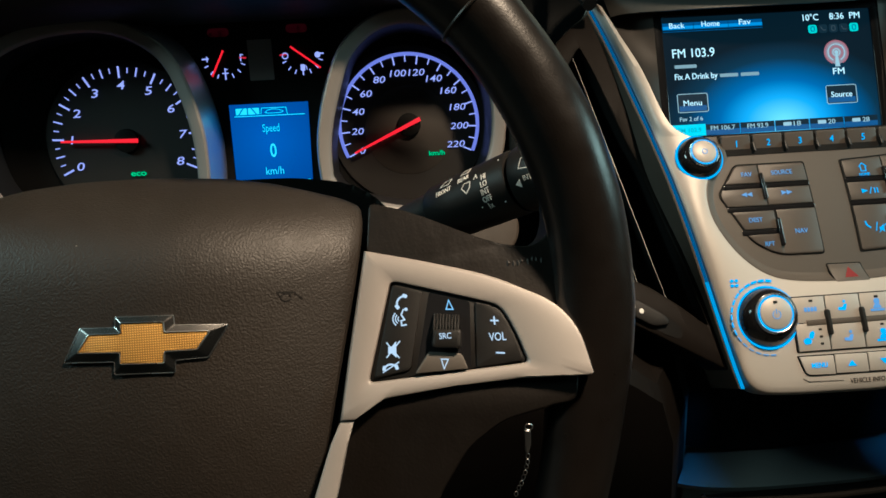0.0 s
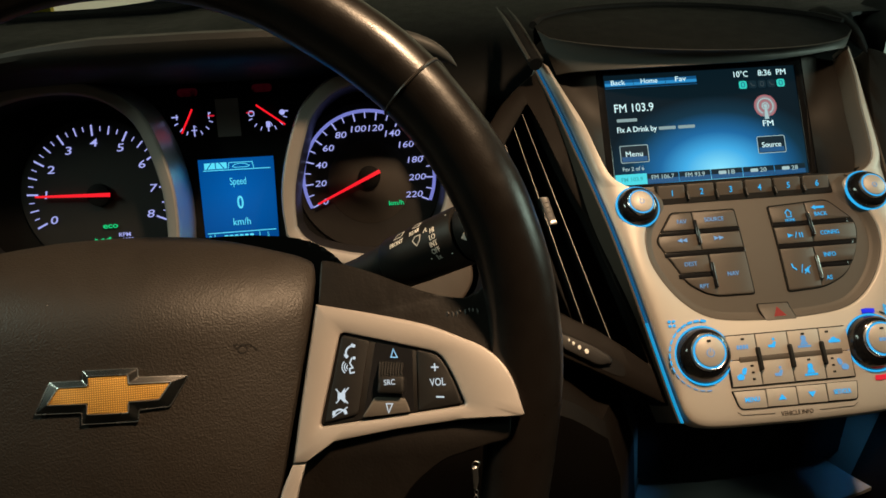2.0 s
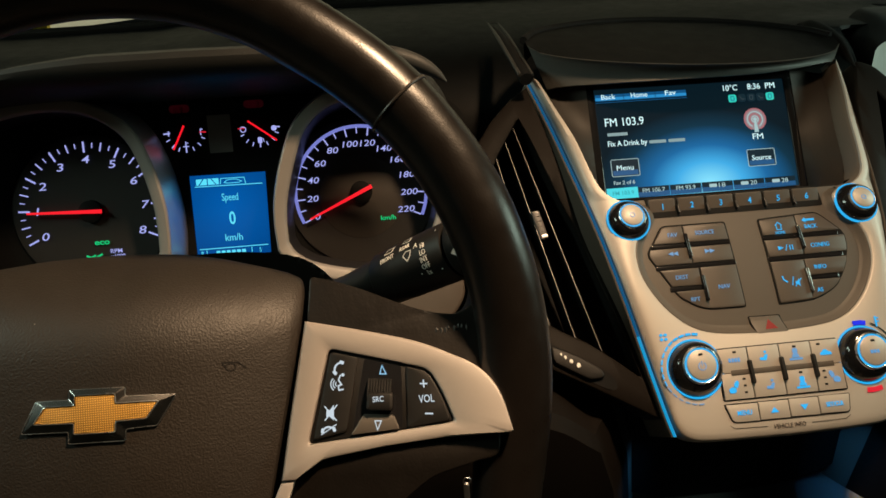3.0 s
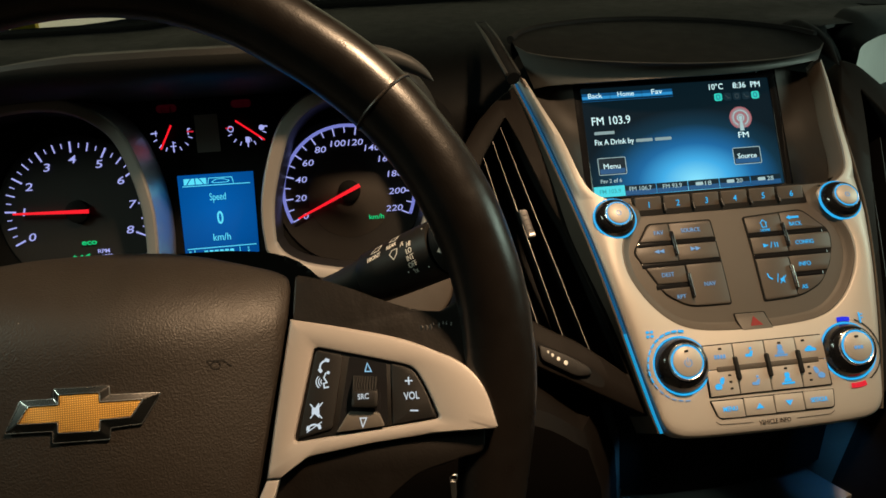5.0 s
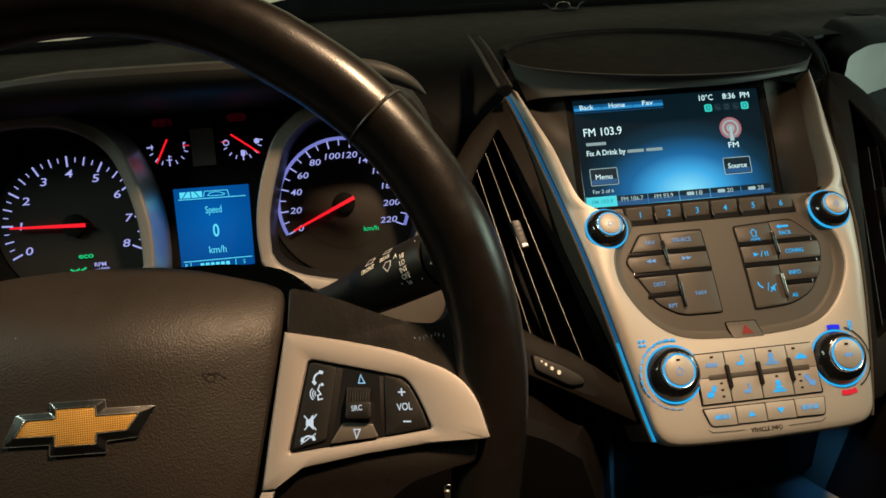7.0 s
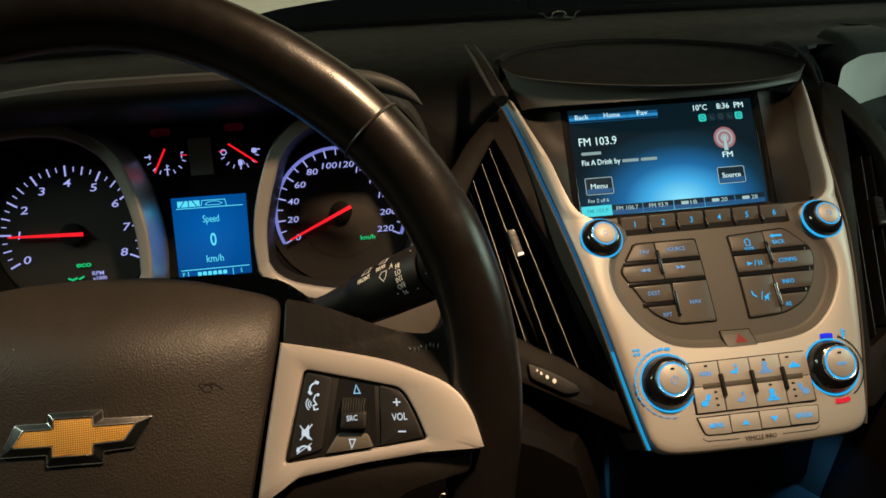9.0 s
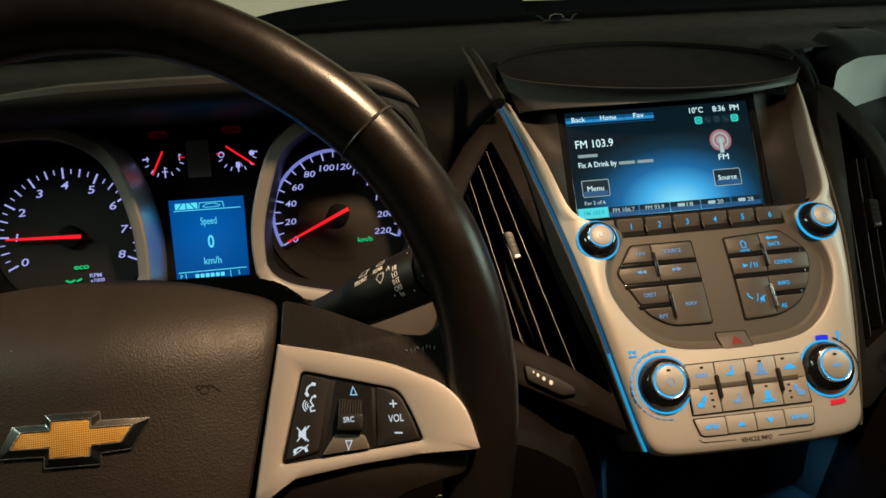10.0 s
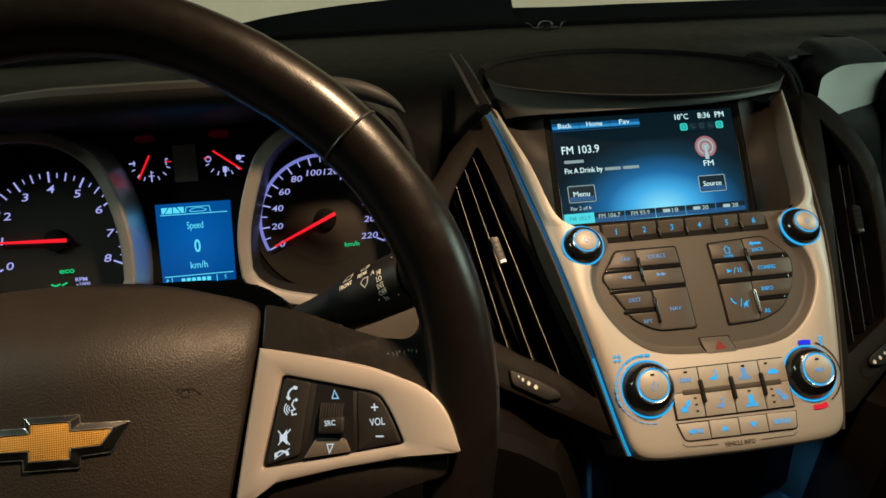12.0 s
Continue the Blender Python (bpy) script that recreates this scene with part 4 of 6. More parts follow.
# ---------------------------------------------------------------- centre stack


def centre_stack():
    root = thing("center_stack", STACK, "silver centre stack with lit radio display, knobs and climate buttons", "center stack")
    outer = [(126, 212), (115.5, 157), (104, 92), (92.5, 29), (84, -17), (77, -50), (74, -61), (67, -68), (50, -70.5), (0, -71.5)]
    inner = [(119, 204), (112, 176), (104, 148), (98.5, 119), (94, 104), (86, 96.5), (74, 94), (64, 89), (61, 83), (62, 77), (68, 69), (73.5, 60), (75.5, 50), (73.5, 37), (64.5, 20.5), (52, 8.5), (38, 3.2), (16, 1.2), (0, 1.0)]
    o = [(p.x, p.y) for p in smooth_line(outer, 4)]
    i = [(p.x, p.y) for p in smooth_line(inner, 4)]
    n = 160

    def even(pts):
        p = [Vector(q) for q in pts]
        acc = [0]
        for a, b in zip(p, p[1:]):
            acc.append(acc[-1] + (b - a).length)
        out = []
        for k in range(n + 1):
            s = acc[-1] * k / n
            j = max(x for x in range(len(acc)) if acc[x] <= s + 1e-9)
            j = min(j, len(p) - 2)
            out.append(p[j].lerp(p[j + 1], (s - acc[j]) / max(1e-9, acc[j + 1] - acc[j])))
        return out
    oo, ii = even(o), even(i)
    def at(line_pts, f):
        x = max(0, min(1, f)) * n
        j = min(int(x), n - 1)
        return line_pts[j].lerp(line_pts[j + 1], x - j)

    def level(line_pts, y):
        return next((k for k in range(n + 1) if line_pts[k].y <= y), n) / n
    # heights of the inner edge and of the outer edge that belong together
    pairs = [(0, 0)] + [(level(ii, y), level(oo, y - drop)) for y, drop in ((158, 0), (113, 1), (91, 2), (80, 3), (70, 4), (60, 6), (50, 9), (38, 14), (21.5, 38), (7.5, 66))] + [(1, 1)]

    def station(f):
        for (f0, g0), (f1, g1) in zip(pairs, pairs[1:]):
            if f <= f1:
                return g0 + (g1 - g0) * (f - f0) / (f1 - f0)
        return 1
    outs = [station(k / n) for k in range(n + 1)]
    for turn in range(4):
        outs = [outs[0]] + [(outs[k - 1] + 2 * outs[k] + outs[k + 1]) / 4 for k in range(1, n)] + [outs[n]]
    half = [(at(oo, outs[k]), at(ii, k / n)) for k in range(n + 1)]
    full = half + [(Vector((-a.x, a.y)), Vector((-b.x, b.y))) for a, b in half[-2::-1]]
    # inner slope: the panel's edge moved outwards along its own normal
    normals = []
    for k in range(len(full)):
        d = full[min(k + 2, len(full) - 1)][1] - full[max(k - 2, 0)][1]
        m = Vector((-d.y, d.x))
        m = m.normalized() if m.length > 1e-6 else Vector((0, -1))
        normals.append(m)
    for turn in range(3):
        normals = [(normals[max(k - 1, 0)] + 2 * normals[k] + normals[min(k + 1, len(full) - 1)]).normalized() for k in range(len(full))]
    outer_line = [a for a, b in full]
    brink = []
    for (a, b), m in zip(full, normals):
        near = min((q - b).length for q in outer_line)
        brink.append((b, m, min(1.6 + 5.9 * max(0, min(1, (97 - b.y) / 12)), 0.4 * near)))
    for turn in range(3):
        wide = [w for b, m, w in brink]
        brink = [(b, m, (wide[max(k - 1, 0)] + 2 * w + wide[min(k + 1, len(wide) - 1)]) / 4) for k, (b, m, w) in enumerate(brink)]
    rows = []
    for d, z, fall in ((0, -14, 0), (0, -4, 1.0), (0.7, -1.4, 1.7), (2.2, -0.2, 1.8), (5.5, 0.4, 0.9), (9, 0.55, 0.1), (14, 0.6, 0)):
        row = []
        for (a, b), (b, m, w) in zip(full, brink):
            q = b + m * w
            g = (q - a).length
            p = a.lerp(q, min(d, g * d / 24) / g)
            roll = {0: 9.0, 0.7: 8.2, 2.2: 6.8, 5.5: 4.4, 9: 2.4, 14: 0.8}[d] * min(1, max(0, (a.y - 70) / 60))
            row.append(Vector((p.x, p.y, z - fall * min(1, max(0, (a.y + 55) / 25)) - roll)))
        rows.append(row)
    def slope(d, z):
        return [Vector((b.x + m.x * d * w, b.y + m.y * d * w, z - (9 if z < -8 and b.y > 100 else 0))) for b, m, w in brink]
    rows += [slope(1.0, 0.35), slope(0.9, -0.05), slope(0.84, -0.5), slope(0.80, -1.4)]
    dish = [k for k in range(len(full)) if brink[k][0].y < 93.5]
    walls = [[k for k in range(len(full)) if brink[k][0].y >= 93 and full[k][1].x * q > 0] for q in (1, -1)]
    steps = [slope(d, z) for d, z in ((0.86, -1.0), (0.72, -0.9), (0.56, -1.7), (0.38, -2.9), (0.2, -3.8), (0.05, -4.3), (0, -9))]
    part("panel_dish", sheet([[r[k] for k in dish] for r in steps]), PANEL, root, "grey plastic edge of the button panel", warp=stack_bow)
    steps = [slope(d, z) for d, z in ((0.80, -1.3), (0.5, -2.6), (0.2, -4.0), (0, -9))]
    for w in walls:
        part("bezel_wall", sheet([[r[k] for k in w] for r in steps]), RECESSWALL, root, "taupe plastic inner wall", warp=stack_bow)
    part("silver_bezel", sheet(rows), SILVER, root, "satin silver surround", warp=stack_bow)
    for s in (-1, 1):
        edge = smooth_line([(127.5, 206), (118.6, 157), (107, 92), (95.4, 29), (86.8, -17), (80, -50), (76.2, -65)], 5)
        deep = 0 if s < 0 else -9
        drop = lambda y: 4.0 * min(1, max(0, (y - 70) / 60))
        rows = [[Vector((s * (p.x + dx), p.y, z + deep - drop(p.y))) for p in edge] for dx, z in ((-2.3, -6.0), (-2.1, -3.7), (-1.6, -3.4), (-1.2, -4.4), (-0.9, -9))]
        part("light_strip", sheet(rows), STRIP, root, "ice-blue light strip", warp=stack_bow)
        rows = [[Vector((s * (p.x + dx), p.y, z + deep)) for p in edge if p.y < 2] for dx, z in ((-2.0, -4.0), (-1.8, -3.2), (-1.2, -2.9), (-0.6, -3.6), (-0.3, -6))]
        part("strip_end", sheet(rows), STRIPEND, root, "brighter foot of the light strip", warp=stack_bow)
        flank = lambda y: 1.0 + 6.0 * max(0, min(1, (y - 20) / 80))
        rows = [[Vector((s * (p.x + dx), p.y, z - drop(p.y))) for p in edge] for dx, z in ((-0.9, -8.5), (-0.7, -5.4), (0.0, -4.8), (0.8, -5.4))]
        rows += [[Vector((s * (p.x + 0.8 + (flank(p.y) - 0.8) * f), p.y, -5.4 - drop(p.y) - 40 * f)) for p in edge] for f in (0.06, 0.3, 0.6, 1.0)]
        part("side_trim", sheet(rows), SIDETRIM, root, "brown plastic flank", warp=stack_bow)
    # grey button panel, set into the silver
    part("button_panel", plate([(-84, -12), (84, -12), (86, 60), (78, 94), (-78, 94), (-86, 60)], -14, -4.4, cut=8), PANEL, root, "grey plastic button panel", warp=stack_bow)
    up = lambda bm, name, m, parent=root, label="": part(name, bm, m, parent, label, warp=stack_bow)

    def knob(cx, cy, R, tall, label):
        def up(bm, name, m, parent=root, label=""):
            for v in bm.verts:
                v.co.y += 0.16 * max(0, v.co.z)
            return part(name, bm, m, parent, label, warp=stack_bow)
        body = up(lathe([(R * 0.99, -6), (R * 0.97, 0.5), (R * 0.94, 2.0), (R * 0.88, tall * 0.50), (R * 0.80, tall * 0.78), (R * 0.70, tall - 0.6), (R * 0.62, tall), (R * 0.55, tall + 0.2), (0.001, tall)], cx, cy, 48), "knob", GLOSS, root, label)
        up(lathe([(R * 0.96, 0.2), (R * 0.99, 1.2), (R * 1.03, 0.7), (R * 1.045, -0.6)], cx, cy, 48), "glow_ring", BLUE, body, "ice-blue light ring")
        up(lathe([(R * 0.655, tall - 0.6), (R * 0.645, tall + 0.7), (R * 0.605, tall + 1.2), (R * 0.57, tall + 0.9)], cx, cy, 48), "chrome_ring", CHROME, body, "chrome ring")
        up(lathe([(R * 0.585, tall + 0.6), (R * 0.575, tall + 1.3), (R * 0.525, tall + 1.35), (R * 0.52, tall + 0.9)], cx, cy, 48), "cap_ring", BLUE, body, "ice-blue light ring")
        up(lathe([(R * 0.53, tall + 0.5), (R * 0.515, tall + 1.4), (R * 0.49, tall + 1.7), (0.001, tall + 1.9)], cx, cy, 48), "cap", SILVER, body, "satin silver cap")
        return body
    ll = knob(-56.6, -24.4, 18.4, 9.5, "gloss black fan knob with silver cap")
    lr = knob(57.6, -26.0, 18.4, 9.5, "gloss black temperature knob with silver cap")
    ul = knob(-81.6, 78.6, 14.4, 7.5, "gloss black volume knob with silver cap")
    ur = knob(82.0, 78.4, 14.4, 7.5, "gloss black tuning knob with silver cap")
    for k, kx, ky in ((ll, -56.6, -24.4), (lr, 57.6, -26.0)):
        up(plate(rrect(kx, ky + 6.4 + 1.8, 2.6, 1.4, 0.3, 2), 11.3, 11.55), "index_mark", BLACK, k)
    up(line(arc(-56.6, -23.6, 2.4, 120, 420, 10), 0.5, 11.5, line([(-56.6, -23.0), (-56.6, -20.4)], 0.5, 11.5)), "icon", BLUEDIM, ll)
    up(bars(57.6, -24.8, 6, 2.2, 11.5, n=3, gap=0.4), "icon", BLUEDIM, lr)
    for k, kx, ky in ((ul, -81.6, 78.6), (ur, 82.0, 78.4)):
        up(line(arc(kx, ky + 1.4, 1.6, 100, 430, 8), 0.5, 9.5), "icon", BLUEDIM, k)
    # presets 1 to 6, leaning towards the driver
    def lean(bm):
        for v in bm.verts:
            if v.co.z > -5:
                v.co.z += 0.36 * (v.co.y - 88.5)
        return bm
    up(plate(rrect(-2.4, 87.4, 126, 15.4, 1.5, 3), -8, -4.0, cut=8), "preset_gap", VOID)
    for k in range(6):
        x = -54.6 + 20.9 * k
        key = up(lean(plate(rounded([(x - 9.7, 81.0 - (1.2 if 0 < k < 5 else 0)), (x + 9.4, 81.0), (x + 9.4, 93.2), (x - 9.7, 93.2)], 1.2, 3), -8, -2.4, 1.2, 3, cut=4)), "preset_button", BUTTON, root, "grey plastic preset button")
        up(lean(words(str(k + 1), 4.0, x + 0.2, 87.4, -2.0, 0.95, bold=0.03)), "numeral", BLUE, key)
        if k:
            up(plate(rrect(x - 10.3, 84.6, 1.6, 6.4, 0.7, 3), -6, -0.8, 0.5), "divider_rib", BLACK, key)
    # left and right button blocks
    blocks = [rounded([(-58.8, 73.6), (-13.2, 73.4), (-12.4, 12.4), (-42, 12.8), (-57, 22.5), (-73.2, 53.6)], [3, 2, 2, 8, 5, 4], 4),
              rounded([(9.6, 73.0), (53.6, 75.4), (69.4, 58.6), (68.5, 48), (63.0, 34), (53.0, 20.5), (36.5, 13.0), (9.8, 11.8)], [2, 4, 5, 4, 5, 6, 8, 2], 4)]
    for blk in blocks:
        up(plate(blk, -10, -4.1, cut=8), "block_gap", VOID)
    def cell(blk, x0, y0, x1, y1, label, bm_icon, icon_mat=BLUE):
        """One key of a block: the block's outline cut down to a rectangle."""
        own = bmesh.new()
        c = Vector((sum(p[0] for p in blk) / len(blk), sum(p[1] for p in blk) / len(blk)))
        own.faces.new([own.verts.new((c.x + (x - c.x) * 0.968, c.y + (y - c.y) * 0.968, 0)) for x, y in blk])
        for co, no in (((x0 + 0.25, 0, 0), (-1, 0, 0)), ((x1 - 0.25, 0, 0), (1, 0, 0)), ((0, y0 + (1.75 if y0 > 20 else 0.25), 0), (0, -1, 0)), ((0, y1 - (1.75 if y1 < 70 else 0.25), 0), (0, 1, 0))):
            bmesh.ops.bisect_plane(own, geom=own.verts[:] + own.edges[:] + own.faces[:], plane_co=co, plane_no=no, clear_outer=True)
        loop = [v for v in own.faces[:][0].verts]
        pts = [(v.co.x, v.co.y) for v in loop]
        own.free()
        key = up(plate(pts, -8, -3.2, 0.9, 2, cut=5), "button", BUTTON, root, label)
        for bm in bm_icon:
            up(bm, "lettering" if len(bm.verts) > 90 else "icon", icon_mat, key)
    L, Rr = blocks
    z = -2.9
    rewind = lambda x, y, s: plate([(x, y), (x + s * 3.6, y + 1.5), (x + s * 3.6, y - 1.5)], z - 0.1, z + 0.1, bm=plate([(x + s * 3.4, y), (x + s * 7, y + 1.5), (x + s * 7, y - 1.5)], z - 0.1, z + 0.1))
    cell(L, -80, 58.4, -44.2, 80, "grey favourites button", [words("FAV", 2.9, -52.6, 66.2, z, 0.95)], BLUEDIM)
    cell(L, -44.2, 58.4, 0, 80, "grey source button", [words("SOURCE", 2.9, -29.8, 66.4, z, 0.85)], BLUEDIM)
    cell(L, -80, 43.6, -42.6, 58.4, "grey seek back button", [rewind(-58.6, 52.8, 1)], BLUEDIM)
    cell(L, -42.6, 43.6, 0, 58.4, "grey seek forward button", [rewind(-25.8, 52.8, -1)], BLUEDIM)
    cell(L, -80, 28.4, -39.4, 43.6, "grey destination button", [words("DEST", 2.8, -52.6, 36.2, z, 0.95)], BLUEDIM)
    cell(L, -80, 0, -37.4, 28.4, "grey repeat button", [words("RPT", 2.7, -46.4, 20.6, z, 0.95)], BLUEDIM)
    cell(L, -38.6, 0, 0, 43.6, "grey navigation button", [words("NAV", 2.9, -25.2, 27.6, z, 0.95)], BLUEDIM)
    home = line([(20.8, 66.8), (23.2, 69.2), (25.6, 66.8)], 0.6, z, line([(21.6, 66.6), (21.6, 63.8), (24.8, 63.8), (24.8, 66.6)], 0.6, z))
    cell(Rr, 0, 58.6, 36.6, 80, "grey home button", [home, words("HOME", 1.9, 23.2, 61.6, z, 0.9)])
    back = plate([(40.6, 69.4), (43.4, 71.2), (43.4, 70.2), (49.8, 70.2), (49.8, 68.6), (43.4, 68.6), (43.4, 67.6)], z - 0.1, z + 0.1)
    cell(Rr, 36.6, 58.6, 80, 80, "grey back button", [back, words("BACK", 2.9, 46.0, 64.6, z, 0.85)])
    play = plate([(18.6, 52.0), (18.6, 49.0), (22.6, 50.5)], z - 0.1, z + 0.1)
    play = line([(27.0, 52), (27.0, 49)], 0.7, z, line([(28.8, 52), (28.8, 49)], 0.7, z, line([(23.6, 48.6), (25.2, 52.6)], 0.5, z, play)))
    cell(Rr, 0, 43.2, 36.0, 58.6, "grey play and pause button", [play])
    cell(Rr, 36.0, 43.2, 80, 58.6, "grey configuration button", [words("CONFIG", 2.9, 48.6, 50.8, z, 0.85)])
    cell(Rr, 34.4, 28.4, 80, 43.2, "grey information button", [words("INFO", 2.9, 44.4, 35.4, z, 0.9)])
    cell(Rr, 34.0, 0, 80, 28.4, "grey store button", [words("AS", 2.9, 40.2, 19.6, z, 0.9)])
    ph = line([(16.2, 30.6), (16.6, 28.4), (18.8, 26.6)], 0.9, z, line([(22.0, 24.4), (23.6, 29.8)], 0.5, z))
    ph = plate([(24.4, 26.6), (25.6, 26.6), (27.2, 28.2), (27.2, 23.2), (25.6, 24.8), (24.4, 24.8)], z - 0.1, z + 0.1, bm=line([(24.0, 23.4), (28.8, 28.4)], 0.5, z, ph))
    cell(Rr, 0, 0, 34.4, 43.2, "grey phone and mute button", [ph])
    for x0, x1, y in ((-68.4, -13.4, 58.4), (-68.6, -12.8, 43.4), (-61.8, -38.4, 28.2), (10.2, 64.2, 58.6), (10.4, 63.6, 43.2), (35.0, 56.4, 28.4)):
        up(plate(rrect((x0 + x1) / 2, y, x1 - x0, 3.2, 0.6, 2), -9, -3.85, 0.2), "groove_strip", GLOSS)
    for x, y0, y1, m in ((-43.4, 49.0, 66.6, GLOSS), (-38.2, 18.8, 36.4, GLOSS), (36.6, 49.0, 66.0, GLOSS), (34.4, 18.6, 35.4, DARKCHROME)):
        up(plate(rounded([(x - 1.1, y0), (x + 1.1, y0), (x + 0.6, y1), (x - 1.6, y1)], 1.0, 3), -8, -1.0, 0.8, 3), "divider_rib", m)
    # hazard
    slope_bow = lambda x, y: stack_bow(x, y) + 4.2 * max(0, min(1, (3.0 - y) / 10))
    hz = part("hazard_button", plate(rounded([(-10.8, -6.2), (10.2, -6.4), (8.0, 5.2), (-12.6, 5.6)], 1.0, 3), -6, -3.6, 0.5, cut=2), PANEL, root, "grey hazard button with red triangle", warp=slope_bow)
    part("button_gap", plate(rounded([(-11.3, -6.8), (10.9, -7.0), (8.6, 5.8), (-13.3, 6.2)], 1.0, 3), -8, -4.1, cut=2), VOID, hz, warp=slope_bow)
    part("icon", plate([(-4.4, -3.4), (4.0, -3.4), (-0.2, 3.2)], -3.6, -3.35, cut=2), HAZARD, hz, warp=slope_bow)
    # climate keys
    up(plate(rounded([(-42.2, -13.2), (40.2, -13.2), (41.4, -46.6), (-42.0, -46.4)], 1.2, 3), -3, 1.05), "climate_gap", VOID)
    xs = (-41.4, -21.4, 0.0, 21.4, 40.6)
    def seat(x, y, s=1.0):
        bm = plate(rounded([(x - 3 * s, y - 2.4), (x + 1.4 * s, y - 2.8), (x + 2.8 * s, y + 1.0), (x + 1.0 * s, y + 1.2), (x - 0.2 * s, y - 0.8), (x - 2.8 * s, y - 0.6)], 0.6, 2), 2.0, 2.2)
        return plate(arc(x + 1.2 * s, y + 2.6, 0.9, 0, 330, 8), 2.0, 2.2, bm=bm)
    def person(x, y):
        bm = line([(x - 4.0, y - 2.8), (x + 4.0, y - 2.8)], 1.3, 2.1)
        bm = plate(rounded([(x - 2.8, y - 1.8), (x + 2.8, y - 1.8), (x + 1.4, y + 0.8), (x - 1.4, y + 0.8)], 0.7, 3), 2.0, 2.2, bm=bm)
        return plate(rrect(x, y + 2.4, 3.4, 3.4, 1.2, 3), 2.0, 2.2, bm=bm)
    def warm_seat(x, y, s):
        bm = plate(rounded([(x - 4.0 * s, y - 1.2), (x - 3.2 * s, y - 3.8), (x + 0.6 * s, y - 3.6), (x + 1.4 * s, y - 1.2), (x - 1.2 * s, y + 0.4)], 1.0, 3), 2.0, 2.2)
        return plate(rounded([(x - 0.2 * s, y + 0.2), (x + 2.0 * s, y - 1.0), (x + 3.6 * s, y + 2.6), (x + 2.6 * s, y + 4.2), (x + 0.4 * s, y + 2.8)], 0.9, 3), 2.0, 2.2, bm=bm)
    def car(x, y):
        return plate(rounded([(x - 4, y - 1.4), (x + 4, y - 1.4), (x + 3.4, y + 0.4), (x + 1.6, y + 0.8), (x + 0.4, y + 2.2), (x - 1.8, y + 2.0), (x - 2.6, y + 0.6), (x - 4, y + 0.2)], 0.6, 2), 2.0, 2.2)
    top_icons = [bars(-31.0, -21.4, 7.6, 2.6, 2.1, n=4, gap=0.5), seat(-11.0, -20.6), person(10.2, -21.6), car(30.8, -22.2)]
    low_icons = [warm_seat(-34.0, -38.2, 1), seat(-9.8, -38.8), person(11.4, -39.6), warm_seat(33.4, -37.6, -1)]
    for k in range(4):
        a, b = xs[k] + 0.3, xs[k + 1] - 0.3
        for row, (y0, y1) in enumerate(((-29.2, -13.9), (-45.9, -29.6))):
            key = up(plate([(a, y0), (b, y0), (b, y1), (a, y1)], -2, 1.9, 0.5), "climate_button", SILVER, root, "satin silver climate button with blue icon")
            up((top_icons if row == 0 else low_icons)[k], "icon", BLUE if (k + row) % 2 else BLUEDIM, key)
            if row == 0 and k != 1:
                up(plate(rrect(a + (11 if k == 0 else 10 if k == 2 else 5), -16.4, 2.4, 1.4, 0.3, 2), 1.8, 2.05), "index_mark", BLACK, key)
            if row == 1 and k in (0, 3):
                for q in range(3):
                    up(plate(rrect(a + (14.4 if k == 0 else 5.4), -33.6 - 4.2 * q, 2.0, 1.3, 0.3, 2), 1.8, 2.05), "index_mark", BLACK, key)
            if row == 1 and k == 2:
                up(plate(rrect(a + 11, -33.0, 2.2, 1.3, 0.3, 2), 1.8, 2.05), "index_mark", BLACK, key)
    up(plate(rounded([(-34.4, -31.0), (34.8, -31.0), (34.8, -27.6), (-34.4, -27.6)], 0.4, 2), 0, 2.3, 0.3), "groove_strip", PANEL, root, "grey strip across the climate buttons")
    for x in xs[1:4]:
        up(plate(rrect(x + 0.2, -29.6, 2.6, 15.2, 1.2, 3, lean=-0.04), -1, 4.2, 1.1, 3), "divider_rib", BLACK)
    # trip keys
    up(plate(rounded([(-42.4, -48.2), (41.6, -48.8), (40.0, -61.0), (-38.8, -60.4)], [1, 1, 3, 4], 4), -3, 1.05), "trip_gap", VOID)
    quad = [(-41.6, -20.8, -38.2), (-20.2, -0.5, -20.2), (0.1, 19.5, 0.1), (20.1, 40.8, 20.1)]
    labels = ("menu", "up", "down", "set and clear")
    icons = [words("MENU", 2.9, -30.2, -54.4, 2.1, 0.85, bold=0.03), plate([(-13, -56.2), (-7.8, -56.2), (-10.4, -52.8)], 2.0, 2.2), plate([(7.0, -53.0), (12.2, -53.0), (9.6, -56.4)], 2.0, 2.2), words("SET/CLR", 2.7, 29.8, -54.6, 2.1, 0.8, bold=0.03)]
    for k, (a, b, a2) in enumerate(quad):
        b2 = 39.2 if k == 3 else b
        key = up(plate(rounded([(a2, -59.8), (b2, -60.2), (b, -49.2), (a, -48.9)], [3 if k == 0 else 0.4, 2.4 if k == 3 else 0.4, 0.6, 0.6], 4), -2, 1.8, 0.5), "trip_button", SILVER, root, "satin silver " + labels[k] + " button")
        up(icons[k], "icon" if k in (1, 2) else "lettering", BLUE, key)
    up(words("VEHICLE INFO", 2.7, -1.4, -64.8, 0.72, 0.86), "lettering", GREYPRINT)
    up(line([(-40.4, -61.6), (-37.6, -63.6), (-16.2, -64.2)], 0.35, 0.72), "rule", GREYPRINT)
    up(line([(13.6, -64.6), (36.4, -64.4), (39.6, -62.4)], 0.35, 0.72), "rule", GREYPRINT)
